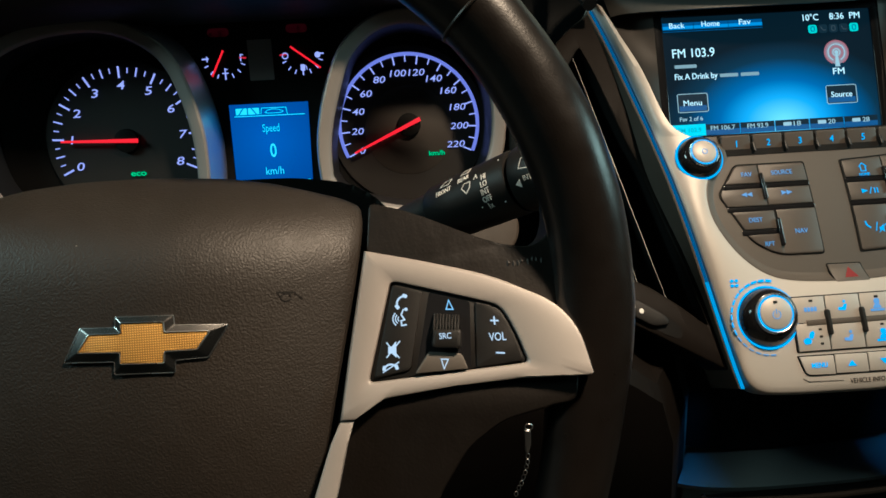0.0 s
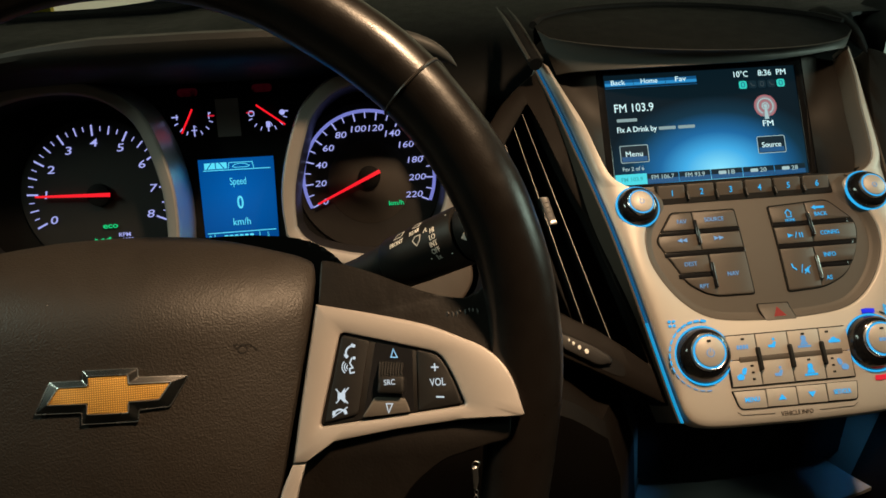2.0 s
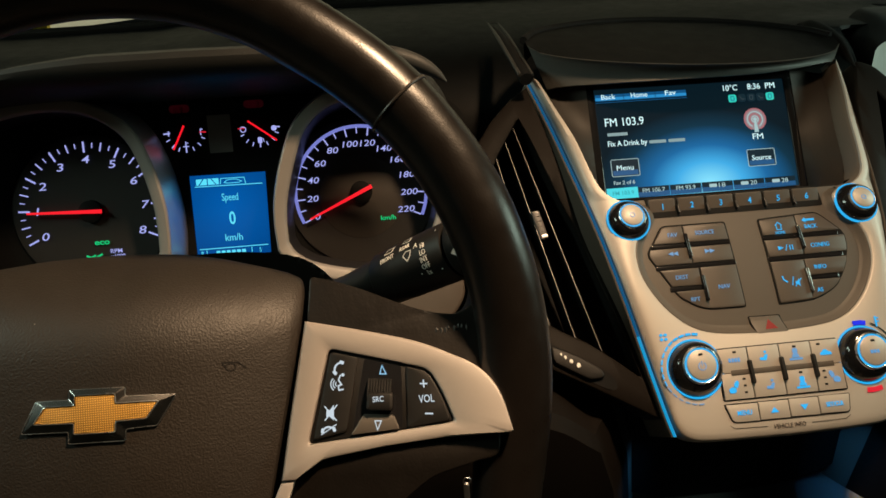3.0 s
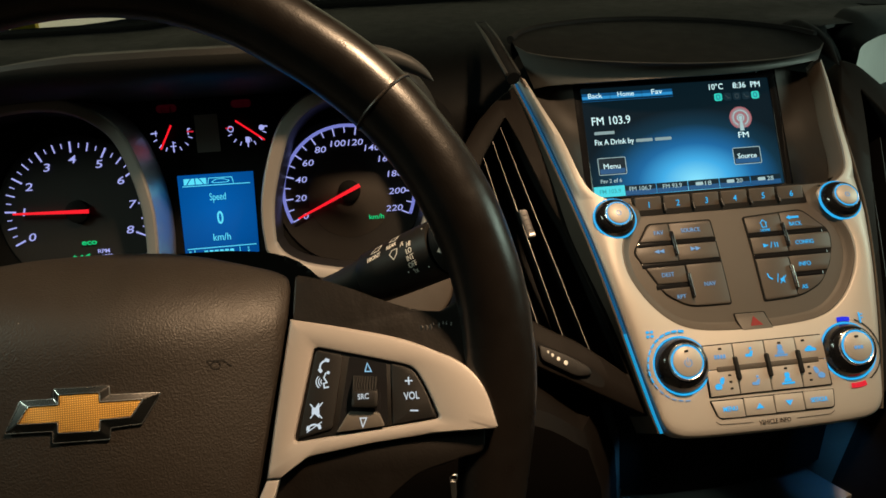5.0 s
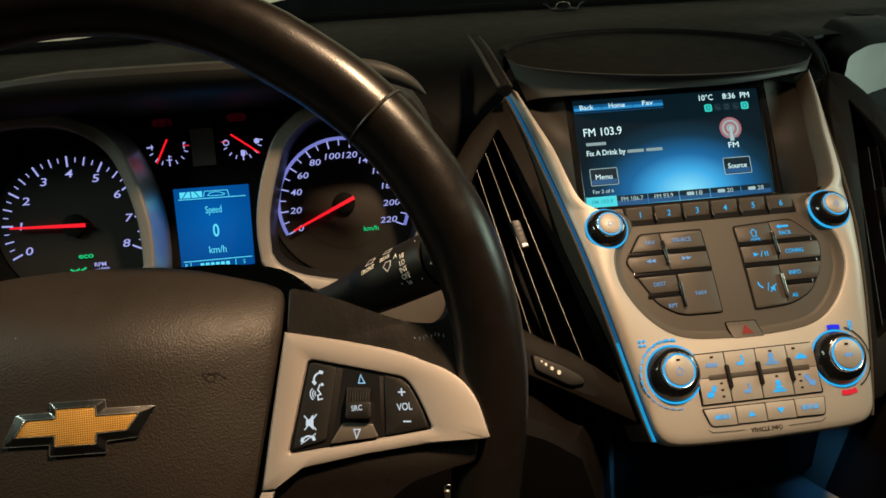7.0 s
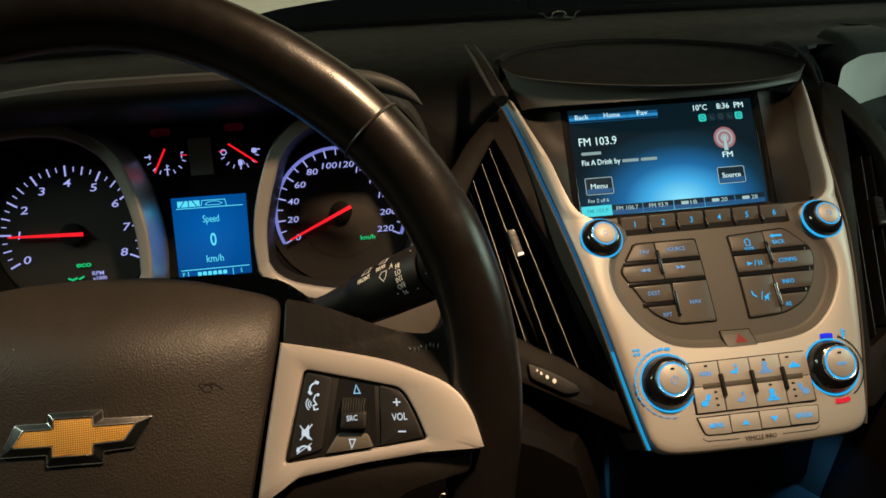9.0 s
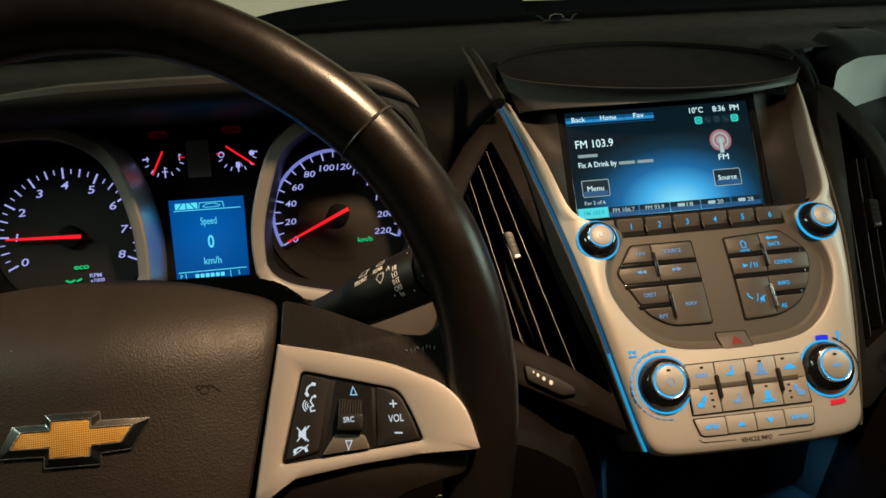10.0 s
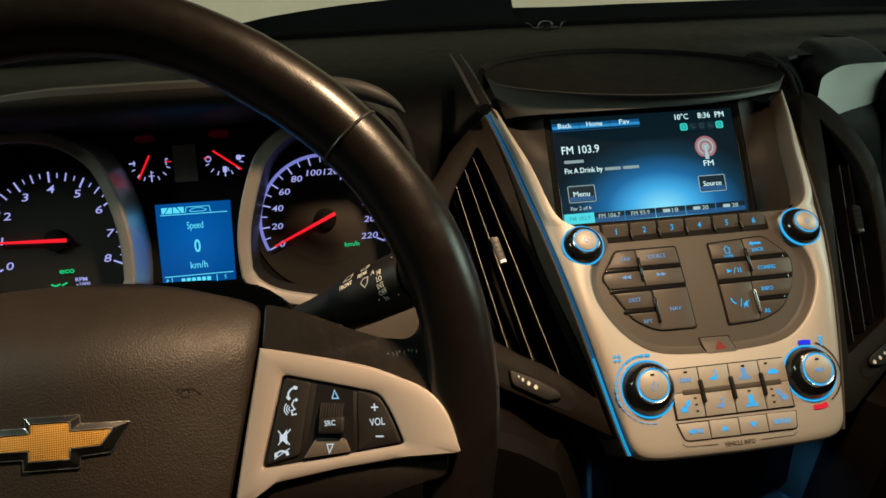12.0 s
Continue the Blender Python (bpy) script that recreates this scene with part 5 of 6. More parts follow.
    # fan and temperature marks
    for k in range(17):
        a = 78 + 11.8 * k
        w = 0.5 + 1.1 * max(0.15, 1 - k / 15)
        p = arc(-56.6, -24.4, 22.2, a, a + 7.0, 3)
        up(line(p, w, 1.0), "fan_mark", BLUE if k < 11 else BLUEDIM)
    fan = bmesh.new()
    for k in range(4):
        a = radians(45 + 90 * k)
        lathe([(0.001, 1.2), (1.15, 1.1), (1.2, 0.8)], -74.2 + 2.0 * math.cos(a), -2.6 + 2.0 * math.sin(a), 8, fan, 0.8)
    up(fan, "icon", BLUE)
    up(line(arc(57.6, -26.0, 21.0, 97, 78, 4), 3.0, 1.0), "cold_mark", MARKBLUE, label="blue cold mark")
    up(line(arc(57.6, -26.0, 22.4, -96, -74, 4), 3.2, 1.0), "hot_mark", MARKRED, label="red hot mark")
    up(line(arc(57.6, -26.0, 21.6, 66, -60, 18), 0.8, 0.9), "range_mark", BLACK)
    up(line([(70.2, -8.4), (70.2, -2.0)], 1.1, 1.0, line([(70.2, -3.0), (72.4, -3.0)], 0.7, 1.0, line([(70.2, -5.2), (72.4, -5.2)], 0.7, 1.0))), "icon", BLUE)

    # radio display in its recess
    inv = STACK.inverted()
    def on_screen(x, y, z=0.0):
        return inv @ (SCREEN @ Vector((x / 1000, y / 1000, z / 1000))) * 1000
    left = [(-118.6, 203), (-111.6, 176), (-103.6, 148), (-98.2, 119), (-93.6, 104), (-86, 96.8), (-78, 95)]
    lo = [(-78 + 156 * k / 12, 94.0) for k in range(1, 12)]
    around = [Vector((x, y, stack_bow(x, y) - (17.0 if y > 100 else 10.0 if y > 94.5 else 7.0))) for x, y in left + lo + [(-x, y) for x, y in left[::-1]]]
    m, e = len(around), len(left)
    rim = []
    for k in range(m):
        if k < e:
            rim.append(on_screen(-83, 58 - 104 * k / (e - 1)))
        elif k < m - e:
            rim.append(on_screen(-83 + 166 * (k - e + 1) / (m - 2 * e + 1), -46))
        else:
            rim.append(on_screen(83, -46 + 104 * (k - (m - e)) / (e - 1)))
    steps = [around]
    for t in (0.25, 0.5, 0.75):
        steps.append([a.lerp(b, t) + Vector((0, 0, -5 * math.sin(math.pi * t))) for a, b in zip(around, rim)])
    part("screen_recess", sheet(steps + [rim]), RECESS, root, "grey recess round the display, darkened for the visor shade")
    frame_bm = ring_plate([(-83.4, -46.4), (83.4, -46.4), (83.4, 58.6), (-83.4, 58.6)], rrect(0, 0, 154, 87, 1.0, 3), (0, 0), -6, -0.6, 0.5, 1.4)
    scr = part("radio_display", frame_bm, GLOSS, root, "lit radio display with gloss black frame")
    scr.matrix_local = inv @ SCREEN
    part("display_panel", plate([(-77, -43.4), (77, -43.4), (77, 43.4), (-77, 43.4)], -3.0, -2.0), DISPLAY, scr, "glowing blue display")
    on = lambda bm, name, m=SCREENWHITE: part(name, bm, m, scr)

    def say(body, cap, x0, x1, y, m=SCREENWHITE, bold=0.0):
        """A line of text from x0 to x1."""
        bm = words(body, cap, 0, y, -1.7, 1.0, bold=bold)
        lo, hi = min(v.co.x for v in bm.verts), max(v.co.x for v in bm.verts)
        for v in bm.verts:
            v.co.x = x0 + (v.co.x - lo) / (hi - lo) * (x1 - x0)
        on(bm, "lettering", m)
    on(plate([(-76.0, 34.2), (-3.0, 34.2), (-3.0, 39.4), (-76.0, 39.4)], -2.0, -1.85), "menu_bar", SCREENBAR)
    on(plate([(-76.0, 34.8), (-3.0, 34.8), (-3.0, 37.0), (-76.0, 37.0)], -1.85, -1.8), "menu_bar_edge", SCREENEDGE)
    on(line([(-76.0, 33.0), (-3.0, 33.0)], 0.4, -1.85), "menu_bar_edge", SCREENBAR)
    for x in (-53.5, -28.0):
        on(line([(x, 34.6), (x, 39.0)], 0.3, -1.75), "menu_rule", SCREENDIM)
    say("Back", 3.8, -71.2, -60.0, 37.4)
    say("Home", 3.8, -47.5, -34.3, 37.7)
    say("Fav", 3.8, -20.0, -11.3, 37.8)
    say("10°C", 4.6, 27.4, 38.9, 38.6)
    say("8:36", 4.6, 47.2, 57.8, 38.6)
    say("PM", 4.6, 62.1, 69.7, 38.6)
    for k in range(5):
        x = 33.9 + 7.7 * k
        on(plate(rrect(x, 29.8, 6.4, 6.2, 1.6, 4), -2.0, -1.8), "status_icon", SCREENTEAL if k in (0, 4) else SCREENDIM)
        glyph = line(rrect(x, 29.8, 2.6, 3.4, 0.8, 2), 0.5, -1.75, closed=True) if k in (0, 2, 4) else line([(x - 1.6, 31), (x, 28.6), (x + 1.8, 28.8)], 0.6, -1.75)
        on(glyph, "status_glyph", SCREENBAR if k in (0, 4) else SCREENGREY)
    say("FM 103.9", 6.4, -70.8, -40.0, 16.9)
    on(bars(-62.0, 7.2, 16.0, 2.4, -1.7), "lettering", SCREENNAME)
    say("Fix A Drink by", 4.2, -70.5, -39.4, -0.8, bold=0.02)
    on(bars(-23.4, -0.6, 28.6, 2.4, -1.7, n=2, gap=2.0), "lettering", SCREENNAME)
    for x, y, w, h, s, a, b in ((-59.2, -19.4, 21.8, 13.2, "Menu", -66.0, -52.8), (50.1, -19.0, 22.2, 13.2, "Source", 42.4, 57.8)):
        on(plate(rrect(x, y, w, h, 1.0, 3), -2.0, -1.9), "soft_key", SCREENDIM)
        on(plate([(x - w / 2 + 1, y - h / 2 + 0.8), (x + w / 2 - 1, y - h / 2 + 0.8), (x + w / 2 - 1, y - h / 2 + 4.6), (x - w / 2 + 1, y - h / 2 + 4.6)], -1.9, -1.85), "soft_key_shade", SCREENBAR)
        on(line(rrect(x, y, w, h, 1.0, 3), 0.42, -1.75, closed=True), "soft_key_edge", SCREENSOFT)
        say(s, 4.0, a, b, y)
    say("Fav 2 of 6", 2.9, -69.7, -53.1, -30.9, SCREENSOFT, 0.02)
    on(plate([(-76.0, -43.2), (-51.6, -43.2), (-51.6, -34.9), (-76.0, -34.9)], -2.0, -1.85), "preset_tab", SCREENTAB)
    say("FM 103.9", 3.0, -71.6, -55.0, -39.0, SCREENTEXT, 0.02)
    for k in range(5):
        x = -39.2 + 25.4 * k
        on(plate([(x - 12.4, -43.0), (x + 12.4, -43.0), (x + 12.4, -35.4), (x - 12.4, -35.4)], -2.0, -1.9), "preset_tab", SCREENDIM)
        on(plate([(x - 12.2, -42.8), (x + 12.2, -42.8), (x + 12.2, -39.4), (x - 12.2, -39.4)], -1.9, -1.85), "tab_edge", SCREENBAR)
        if k < 4:
            on(line([(x + 12.7, -40.4), (x + 12.7, -36.4)], 0.35, -1.75), "tab_rule", SCREENEDGE)
        if k < 2:
            say(("FM 106.7", "FM 93.9")[k], 3.3, x - 8.8 + k * 1.2, x + 8.8 - k * 1.2, -38.4, SCREENSOFT)
        else:
            say(("18", "20", "28")[k - 2], 3.3, x + 1.0, x + 6.2, -38.4, SCREENSOFT)
            on(bars(x - 3.6, -38.4, 6.0, 2.6, -1.7), "lettering", SCREENSOFT)
    on(plate(arc(49.6, 11.8, 8.6, 0, 345, 23), -2.0, -1.9), "radio_icon", SCREENPINK)
    for q, m2, w in ((8.6, SCREENRED, 1.1), (6.2, SCREENSOFT, 0.7), (4.4, SCREENRED, 0.8), (2.6, SCREENSOFT, 0.7)):
        on(line(arc(49.6, 11.8, q, -62, 242, 20), w, -1.8), "radio_icon", m2)
    on(plate([(48.9, 11), (50.3, 11), (51.4, 1.4), (47.8, 1.4)], -1.85, -1.75), "radio_icon", SCREENSOFT)
    on(lathe([(0.001, -1.5), (1.5, -1.7), (1.6, -1.9)], 49.6, 11.8, 12), "radio_icon", SCREENSOFT)
    say("FM", 4.6, 45.6, 54.0, -2.0)
    return root


centre_stack()


# ---------------------------------------------------------------- air vents


def air_vent(s, label):
    root = thing("air_vent", STACK @ Matrix.Translation((0, 0, -0.038 if s < 0 else -0.030)), label, "air vent", "air vents beside the centre stack")

    def put(name, bm, m, lab="", parent=root):
        if s > 0:
            flip(bm, 0)
        else:
            for v in bm.verts:
                g = max(0, min(1, (85 - v.co.y) / 110))
                g = 21 * g * g * (3 - 2 * g)
                v.co += Vector((-0.243 * g, -0.07 * g, g))
        return part(name, bm, m, parent, lab, warp=lambda x, y: -0.0016 * max(0, y - 90) ** 2)
    if s < 0:
        opening = [(-139.5, 175), (-133, 153), (-126, 126), (-118, 100), (-111.5, 83), (-102.5, 49), (-92.7, 14), (-83.5, -25), (-99, -11.4), (-116, 1.7), (-129.5, 9), (-147, 21), (-158, 60), (-171, 108), (-168, 127), (-160, 143), (-150.6, 158)]
        frame_out = [(-126, 206), (-117, 160), (-104, 92), (-88, 10), (-72, -54), (-94, -41), (-118, -27), (-149, -10), (-160, 20), (-174, 66), (-190, 112), (-184, 143), (-175.5, 151), (-161, 173), (-147.5, 188), (-138, 197)]
        vanes = (((-160, 146), (-137.5, 16)), ((-151, 158), (-121, 5)), ((-143, 170), (-104.3, -6)))
        tab, tip = [(-141.2, 98.6), (-135.0, 98.8), (-130.6, 77.6), (-136.8, 76.4)], [(-136.0, 80.4), (-131.6, 81.0), (-131.0, 78.2), (-136.4, 77.2)]
        slot = [(-150, 8), (-134, -0.9), (-106, -19), (-100, -25), (-101, -31.6), (-108, -29), (-150, -5)]
        disc_out = [(-141, 1), (-122, -8.4), (-109, -17.4), (-108, -22.6), (-118, -23), (-140, -10)]
        dot_at = [(-135.0, -5.1), (-132.4, -7.4), (-128.8, -10.2), (-124.4, -13.2)]
    else:
        opening = [(-143, 175), (-136.6, 151), (-131.2, 128), (-126.1, 104), (-122.3, 82), (-118.5, 60), (-114, 33), (-109, 4), (-106, -15), (-125, -3), (-142, 8), (-149, 35), (-153.8, 61), (-157, 84), (-159.4, 108), (-158.8, 128), (-155.3, 144), (-150, 157)]
        frame_out = [(-140, 207), (-122, 165), (-106, 92), (-92, 10), (-78, -54), (-97, -56), (-107, -48), (-133, -28), (-158, -4), (-165, 60), (-168.6, 94), (-172, 115), (-173, 135), (-169, 157), (-162, 178), (-152, 200)]
        vanes = (((-155.4, 133), (-138.2, 9)), ((-147.6, 133), (-129.0, 1)), ((-139.2, 148), (-117.8, -6)))
        tab, tip = [(-149.2, 96), (-142.4, 97.4), (-140.0, 73.4), (-147.0, 74.4)], [(-146.0, 77.6), (-141.4, 77.4), (-141.0, 74.8), (-146.2, 75.2)]
        slot = [(-160, 6), (-144, -4), (-116, -20), (-111, -27), (-113, -33), (-121, -31), (-158, -9)]
        disc_out = [(-152, -2), (-133, -11), (-119, -19), (-117, -25), (-128, -26), (-150, -13)]
        dot_at = [(-135.0, -14.5), (-131.2, -17.4), (-126.8, -20.3), (-121.6, -22.9)]
    opening, frame_out = rounded(opening, 3, 3), rounded(frame_out, 4, 3)
    put("vent_frame", ring_plate(frame_out, opening, (-133 if s < 0 else -139, 75), -24, 6, 2.0, 3.5), VENTFRAME, "dark brown plastic surround")
    put("vent_duct", sheet([[Vector((x, y, z)) for x, y in opening] for z in (3.2, -20, -46)], closed=True), VOID)
    put("vent_back", plate(opening, -46, -44), VOID)
    for (xa, ya), (xb, yb) in vanes:
        d = Vector((xb - xa, yb - ya)).normalized()
        w = Vector((-d.y, d.x)) * 0.45
        vane = plate([(xa + w.x, ya + w.y), (xa - w.x, ya - w.y), (xb - w.x, yb - w.y), (xb + w.x, yb + w.y)], -22, -2, 0.2)
        vane_ob = put("vane", vane, VOID, "thin dark vane")
        # front edge painted paler than the vane, for the light it catches
        w *= 0.6
        put("lit_vane_edge", plate([(xa + w.x, ya + w.y), (xa - w.x, ya - w.y), (xb - w.x, yb - w.y), (xb + w.x, yb + w.y)], -2.2, -1.6), VANEEDGE, "front edge, paler for the light it catches", vane_ob)
    # twin tabs: passenger side painted black for shade, bright tip painted for its glint
    tab_ob = put("vent_tab", plate(rounded(tab, 1.2, 3), -6, 3.5, 1.2, 3), TABGREY if s < 0 else VOID, "smoky gloss vent tab, blackened on the passenger side")
    for k in range(4):
        f = 0.2 + 0.17 * k
        p, q = Vector(tab[0]).lerp(Vector(tab[3]), f), Vector(tab[1]).lerp(Vector(tab[2]), f)
        put("tab_rib", tube([(*p.lerp(q, 0.2), 3.4), (*p.lerp(q, 0.8), 3.4)], 0.5, 6), TABGREY if s < 0 else VOID, "raised grip rib", tab_ob)
    put("tab_glint", plate(rounded(tip, 0.8, 3), 3, 4.4, 0.5), STEEL if s < 0 else TABGREY, "tip painted bright for its glint", tab_ob)
    # thumb wheel for the flap, in its slot
    put("slot", plate(rounded(slot, 3, 3), 4, 6.4), VOID)
    put("slot_edge", line(rounded(slot, 3, 3), 0.7, 6.3, closed=True), VENTFRAME)
    disc = put("flap_wheel", plate(rounded(disc_out, 3, 3), 4, 9.0, 2.0, 3), SWITCH, "black flap wheel with white dots")
    for k, (x, y) in enumerate(dot_at):
        put("dot", lathe([(0.001, 9.5), (0.5 + 0.26 * k, 9.4), (0.7 + 0.26 * k, 9.0)], x, y, 12, None, 1.5 - 0.12 * k), WHITE, "", disc)


air_vent(-1, "black upright air vent between wheel and centre stack")
air_vent(1, "black upright air vent on the passenger side")


# ---------------------------------------------------------------- column, stalk, key


def wiper_stalk():
    a, b = Vector((0.004, 0.388, 0.651)), Vector((0.082, 0.330, 0.697))
    x = (b - a).normalized()
    eye = Vector((0.024, -0.03, 0.82))
    z = (eye - (a + b) / 2)
    z = (z - x * z.dot(x)).normalized()
    y = z.cross(x)
    m = Matrix(((x.x, y.x, z.x, a.x), (x.y, y.y, z.y, a.y), (x.z, y.z, z.z, a.z), (0, 0, 0, 1)))
    root = thing("wiper_stalk", m, "black wiper stalk with white print behind the steering wheel", "stalk")
    part("arm", tube([(-50, -4, 0), (-10, -4, 0), (22, -3.5, 0)], [8.5, 10, 13], 24), BLACK, root)
    prof = [(20, 11.5), (22, 13.2), (40, 14.6), (58, 15.6), (76, 16.6), (78, 16.2)]
    part("sleeve", tube([(q, -5.5 + 0.05 * (q - 20), 0) for q, r in prof], [r + 3.2 - 0.045 * (q - 20) for q, r in prof], 36), BLACK, root)
    part("end_cap", tube([(q, -2.5, 0) for q in (80, 82, 98, 103, 106, 107)], [16.6, 17.5, 17.7, 16.2, 12.5, 7.5], 36), BLACK, root, "turning end cap")

    def onto(bm):
        for v in bm.verts:
            r = 16.4 + (v.co.x - 22) * 0.016 + 0.3 + v.co.z
            mid = -5.5 + 0.05 * (v.co.x - 20)
            ang = (v.co.y - mid) / r
            v.co.y, v.co.z = r * math.sin(ang) + mid, r * math.cos(ang)
        return bm
    put = lambda bm: part("lettering", onto(bm), WHITE, root)
    put(words("FRONT", 2.9, 37, 6.8, 0, 0.8, turn=8, bold=0.03))
    put(words("REAR", 2.9, 51, 10.2, 0, 0.8, turn=8, bold=0.03))
    put(line([(34, 10.2), (36, 13.8), (41, 14.4), (40, 10.6)], 0.5, 0, closed=True))
    put(line([(48, 13.8), (49.5, 17), (54, 17), (53.3, 13.8)], 0.5, 0, closed=True))
    put(line([(50.5, 4.2), (52.5, 6.6), (56.5, 6.6), (56.1, 3.4), (53.5, 0.8)], 0.5, 0, closed=True))
    for k, s in enumerate(("HI", "LO", "INT", "OFF", "1x")):
        put(words(s, 3.0, 65.5, 6.8 - 4.0 * k, 0, 0.8, turn=6, bold=0.04))
    put(line([(60.2, -9), (60.2, 8.6)], 0.6, 0, line([(59.0, 7), (60.2, 9.6), (61.4, 7)], 0.5, 0)))
    put(line([(74.5, -10), (74.5, 14)], 0.7, 0))
    put(line([(88, 4), (90, 9), (96, 9), (94, 3)], 0.4, 0, closed=True))
    put(words("INT", 2.7, 92, -1.5, 0, 0.8))
    put(plate([(84.5, -3.4), (87.5, -1), (87.5, -5.6)], -0.1, 0.1))


wiper_stalk()


def column():
    root = thing("steering_column", WHEEL, "black plastic shroud of the steering column", "steering column")
    outline = rounded([(-50, -90), (42, -90), (52, -60), (44, -8), (20, 4), (-28, 4), (-52, -8), (-60, -60)], 10, 4)
    rows = []
    for z, q in ((-92, 0.80), (-100, 0.94), (-130, 1.0), (-200, 1.02), (-300, 1.05)):
        rows.append([Vector((-4 + (x + 4) * q, -35 + (y + 35) * q - (0 if z > -150 else (-z - 150) * 0.25), z)) for x, y in outline])
    part("shroud", sheet(rows, closed=True), BLACK, root)
    half = [(-4, 56.8), (15.5, 56.3), (27.0, 56.4), (41.3, 56.0), (55.7, 54.3), (67.2, 52.0), (72.9, 49.7), (78.4, 45.9), (82.6, 41.9), (85.5, 38.3), (88.1, 33.9), (86, 10), (60, -20)]
    part("upper_cover", plate(rounded([(-8 - x, y) for x, y in half[:0:-1]] + half, 3, 3), -112, -70, 4, 3), VENTFRAME, root, "black upper column cover behind the wheel")
    part("bolster", plate(rounded([(96, -30), (104, 40), (152, 46), (168, 45), (169, 28), (157, 13), (120, -14)], 8, 4), -220, -200, 5, 3), BOLSTER, root, "grey brown bolster below the stalk")


column()


def ignition_key():
    root = thing("ignition_key", local((0.0520, 0.275, 0.570), 90), "steel car key with thin chain hanging in the ignition", "key")
    part("key_bow", plate(rounded([(-1.6, 8.8), (1.5, 8.2), (1.7, 1.0), (0.6, -5.2), (-0.8, -5.0), (-1.2, 1.0)], 0.6, 3), -1.2, 1.2, 0.5), STEEL, root)
    part("key_ring", tube([(0.6 + 1.9 * math.cos(radians(a)), 10.2 + 1.9 * math.sin(radians(a)), 0) for a in range(0, 361, 24)], 0.4, 6), STEEL, root)
    for k in range(8):
        x, y = 0.4 - 0.14 * k - 0.10 * k * k, -7.5 - 3.3 * k
        part("chain_link", tube([(x + 0.9 * math.cos(radians(a)), y + 1.7 * math.sin(radians(a)), 0.5 * (k % 2)) for a in range(0, 361, 40)], 0.28, 5), STEEL, root)


ignition_key()


# ---------------------------------------------------------------- below the dashboard


def lower_dash():
    root = thing("knee_panel", CAR, "dark brown lower dashboard panels beside the tunnel", "panel")
    for s in (-1, 1):
        top = [(-640, 352, 600), (-420, 348, 594), (-220, 345, 586), (-156, 345, 570), (-124, 346, 548)]
        cor = [(-640, 345, 588), (-420, 341, 582), (-220, 338, 576), (-157, 338, 562), (-122, 340, 538)]
        mid = [(-640, 345, 540), (-420, 341, 530), (-220, 338, 525), (-150, 338, 517), (-112, 341, 506)]
        low = [(-640, 365, 400), (-420, 361, 400), (-220, 356, 400), (-140, 352, 400), (-100, 354, 400)]
        bot = [(-640, 420, 300), (-420, 420, 300), (-220, 415, 300), (-120, 410, 300), (-86, 412, 300)]
        rows, sides = [], []
        for r in ([(x, y + 60, z + 4) for x, y, z in top], top, cor, mid, low, bot):
            line_pts = smooth_line([(268 - s * x, y, z) for x, y, z in r], 4)
            far = 34 if s < 0 else 22
            tail = [line_pts[-1] + Vector(q) for q in ((s * -3, 6, -1), (s * -far * 0.7, 40, -3), (s * -far, 60, -4), (s * (-far - 8), 190, -6))]
            rows.append(line_pts + tail[:2])
            sides.append(tail[1:])
        part("lower_panel", sheet(rows), KNEE, root)
        part("side_cheek", sheet(sides[1:]), PANEL, root, "grey inner side of the tunnel mouth")


lower_dash()


def tunnel():
    root = thing("floor_console", CAR, "black floor console with open tray below the centre stack", "console")
    rows = []
    for k in range(9):
        y = 366 + 19 * k
        rows.append([Vector((268 + 118 * a, y + 12 * abs(a) ** 3, 440 + 12 * abs(a) ** 4)) for a in [-1 + q / 24 for q in range(49)]])
    part("tray", sheet(rows, thick=3), TRAY, root, "grey rubber tray floor")
    # added black sheet paints the shade under the stack and hides the tray
    cave = [(146, 560), (148, 520), (156, 490), (174, 462), (210, 446), (268, 442), (326, 446), (362, 462), (380, 490), (388, 520), (390, 560)]
    part("cave_shade", plate([(p.x, p.y) for p in smooth_line(cave, 4)], -8, 0), VOID, root, "black sheet in place of the shade under the centre stack").matrix_local = Matrix.Translation((0, 0.402, 0)) @ Matrix.Rotation(radians(90), 4, "X")
    part("tray_front", box(192, 352, 400, 344, 368, 437, 3), TRIM, root)
    part("tray_rim", tube(smooth_line([(190, 360, 442), (194, 353, 444), (268, 350, 443), (342, 353, 444), (346, 360, 442)], 5), 2.2, 8), TRIM, root)
    part("body", box(200, -250, 40, 336, 360, 385, 14), BLACK, root)


tunnel()


# ---------------------------------------------------------------- windscreen


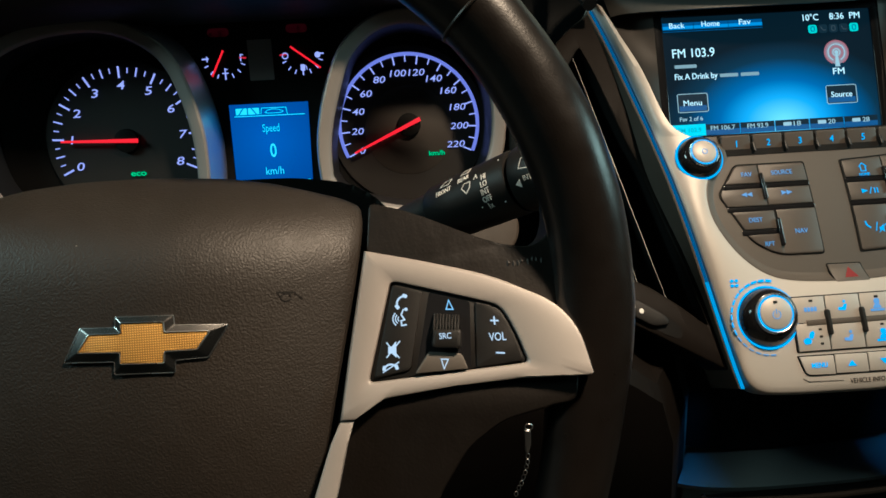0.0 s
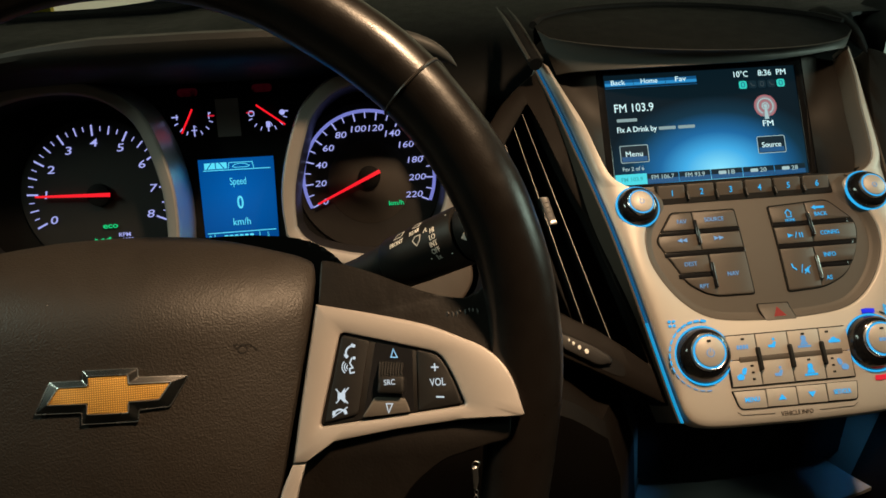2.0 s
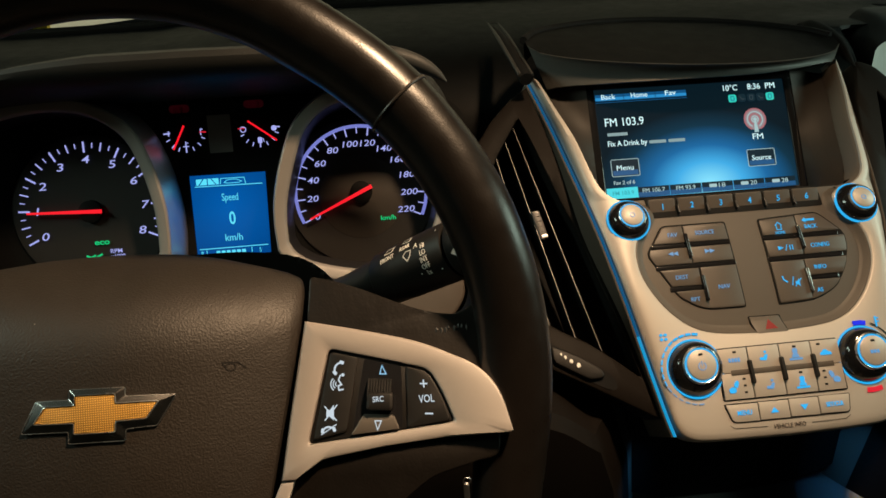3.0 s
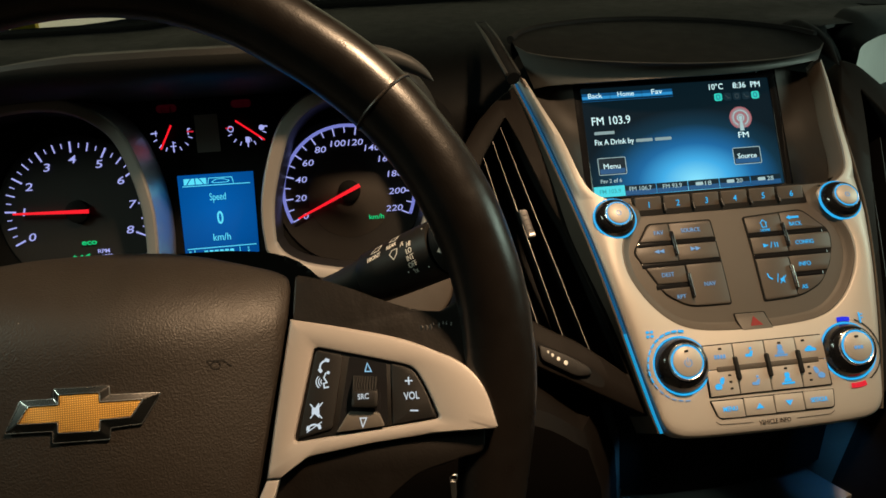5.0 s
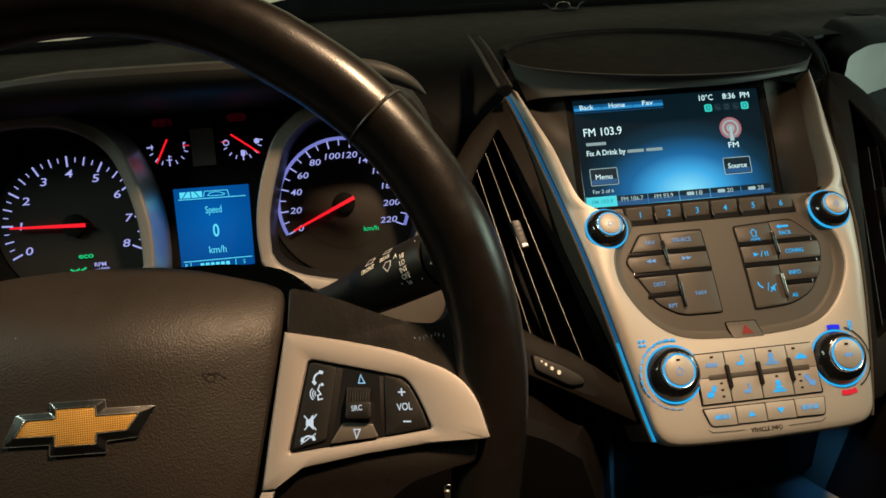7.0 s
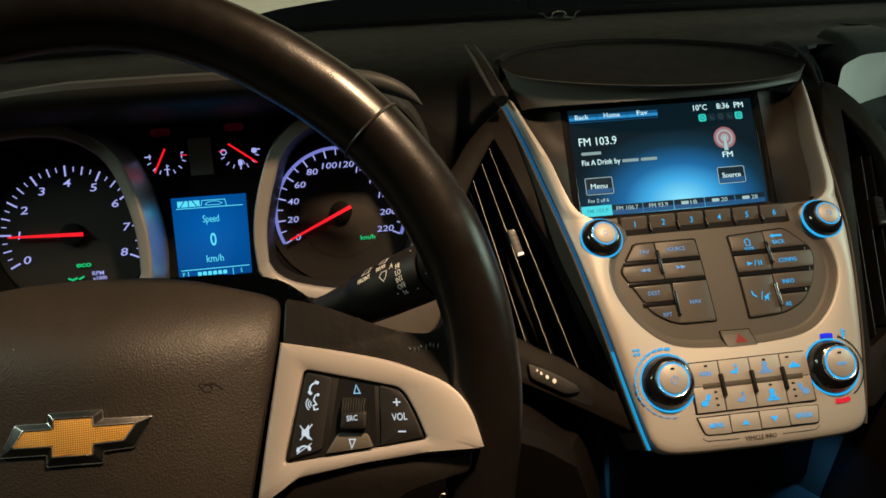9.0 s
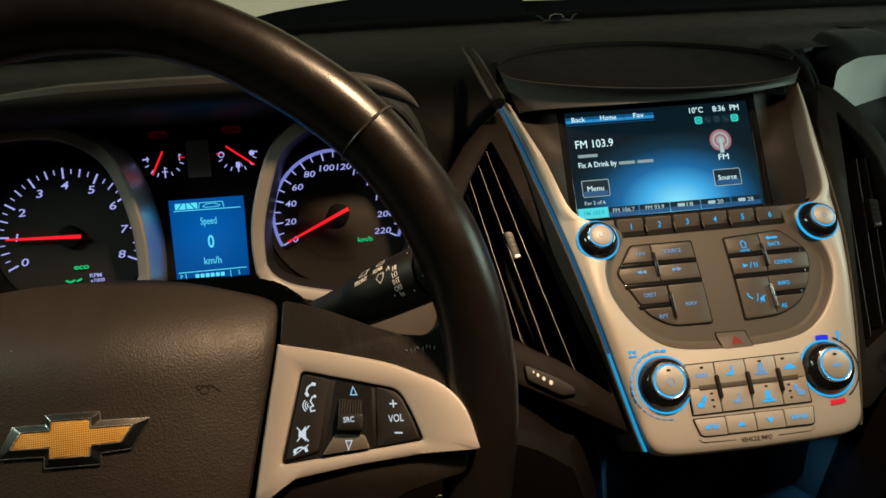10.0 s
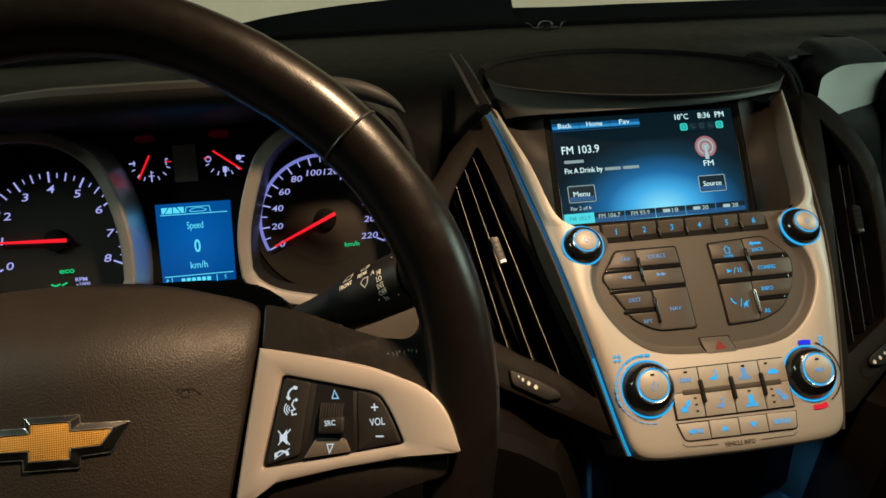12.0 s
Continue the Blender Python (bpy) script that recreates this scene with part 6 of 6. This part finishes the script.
def windscreen():
    glass = bpy.data.materials.new("windscreen_glass")
    glass.use_nodes = True
    b = glass.node_tree.nodes["Principled BSDF"]
    b.inputs["Transmission Weight"].default_value, b.inputs["Roughness"].default_value, b.inputs["IOR"].default_value = 1.0, 0.0, 1.1
    rows = []
    for k in range(7):
        t = k / 6
        rows.append([Vector((-740 + 1680 * i / 20, 1012 - 70 * ((i - 10) / 10) ** 2 - 590 * t, 786 + 545 * t)) for i in range(21)])
    ob = new("window_1", mesh_from("window_1", sheet(rows, thick=4), glass))
    ob.visible_shadow = False
    tagged(ob, "clear raked windscreen above the dashboard", "windscreen", kind="structure")
    cowl = [(-800, 760), (-483, 784), (-399, 790), (-335, 795), (-250, 803), (-121, 821), (-78, 829), (-28, 835), (32, 841), (109, 846), (200, 846), (296, 842), (299, 826), (383, 824), (476, 824), (657, 822), (1000, 815)]
    rows = [[Vector((x, 1010, 700)) for x, z in cowl], [Vector((x, 1100, z)) for x, z in cowl], [Vector((x, 1500, z - 60)) for x, z in cowl]]
    ob = new("trim_cowl", mesh_from("trim_cowl", sheet(rows), VOID))
    tagged(ob, "black cowl and bonnet edge at the foot of the windscreen", "cowl", kind="structure")
    board = new("yellow_board", mesh_from("yellow_board", box(-1110, 2570, 640, -1032, 2598, 900), YELLOW))
    tagged(board, "yellow board on the garage wall", "board")


windscreen()


def sun_sensor():
    root = thing("sun_sensor", Matrix.Translation((0.295, 0.90, 0.798)), "small black dome sensor on the dashboard top", "sensor")
    part("base", lathe([(22, -3), (19, 1), (13, 2.6), (0.001, 3)], 0, 0, 32), BLACK, root)
    part("dome", lathe([(11, 1), (10.2, 5), (7, 8.5), (0.001, 10)], 0, 0, 32), GLOSS, root, "gloss black dome")
    for k in (-1, 1):
        wing = smooth_line([(k * 27 + 0.5, 0, 8.2), (k * 23 + 0.2, -2, 7.0), (k * 19.5 + 0.2, -4, 4.2), (k * 16.0, -6, -1.5)], 4)
        part("base_wing", tube(wing, [1.2 - 0.5 * abs(2 * q / (len(wing) - 1) - 1) for q in range(len(wing))], 10), TABGREY, root, "raised curved base edge")


sun_sensor()
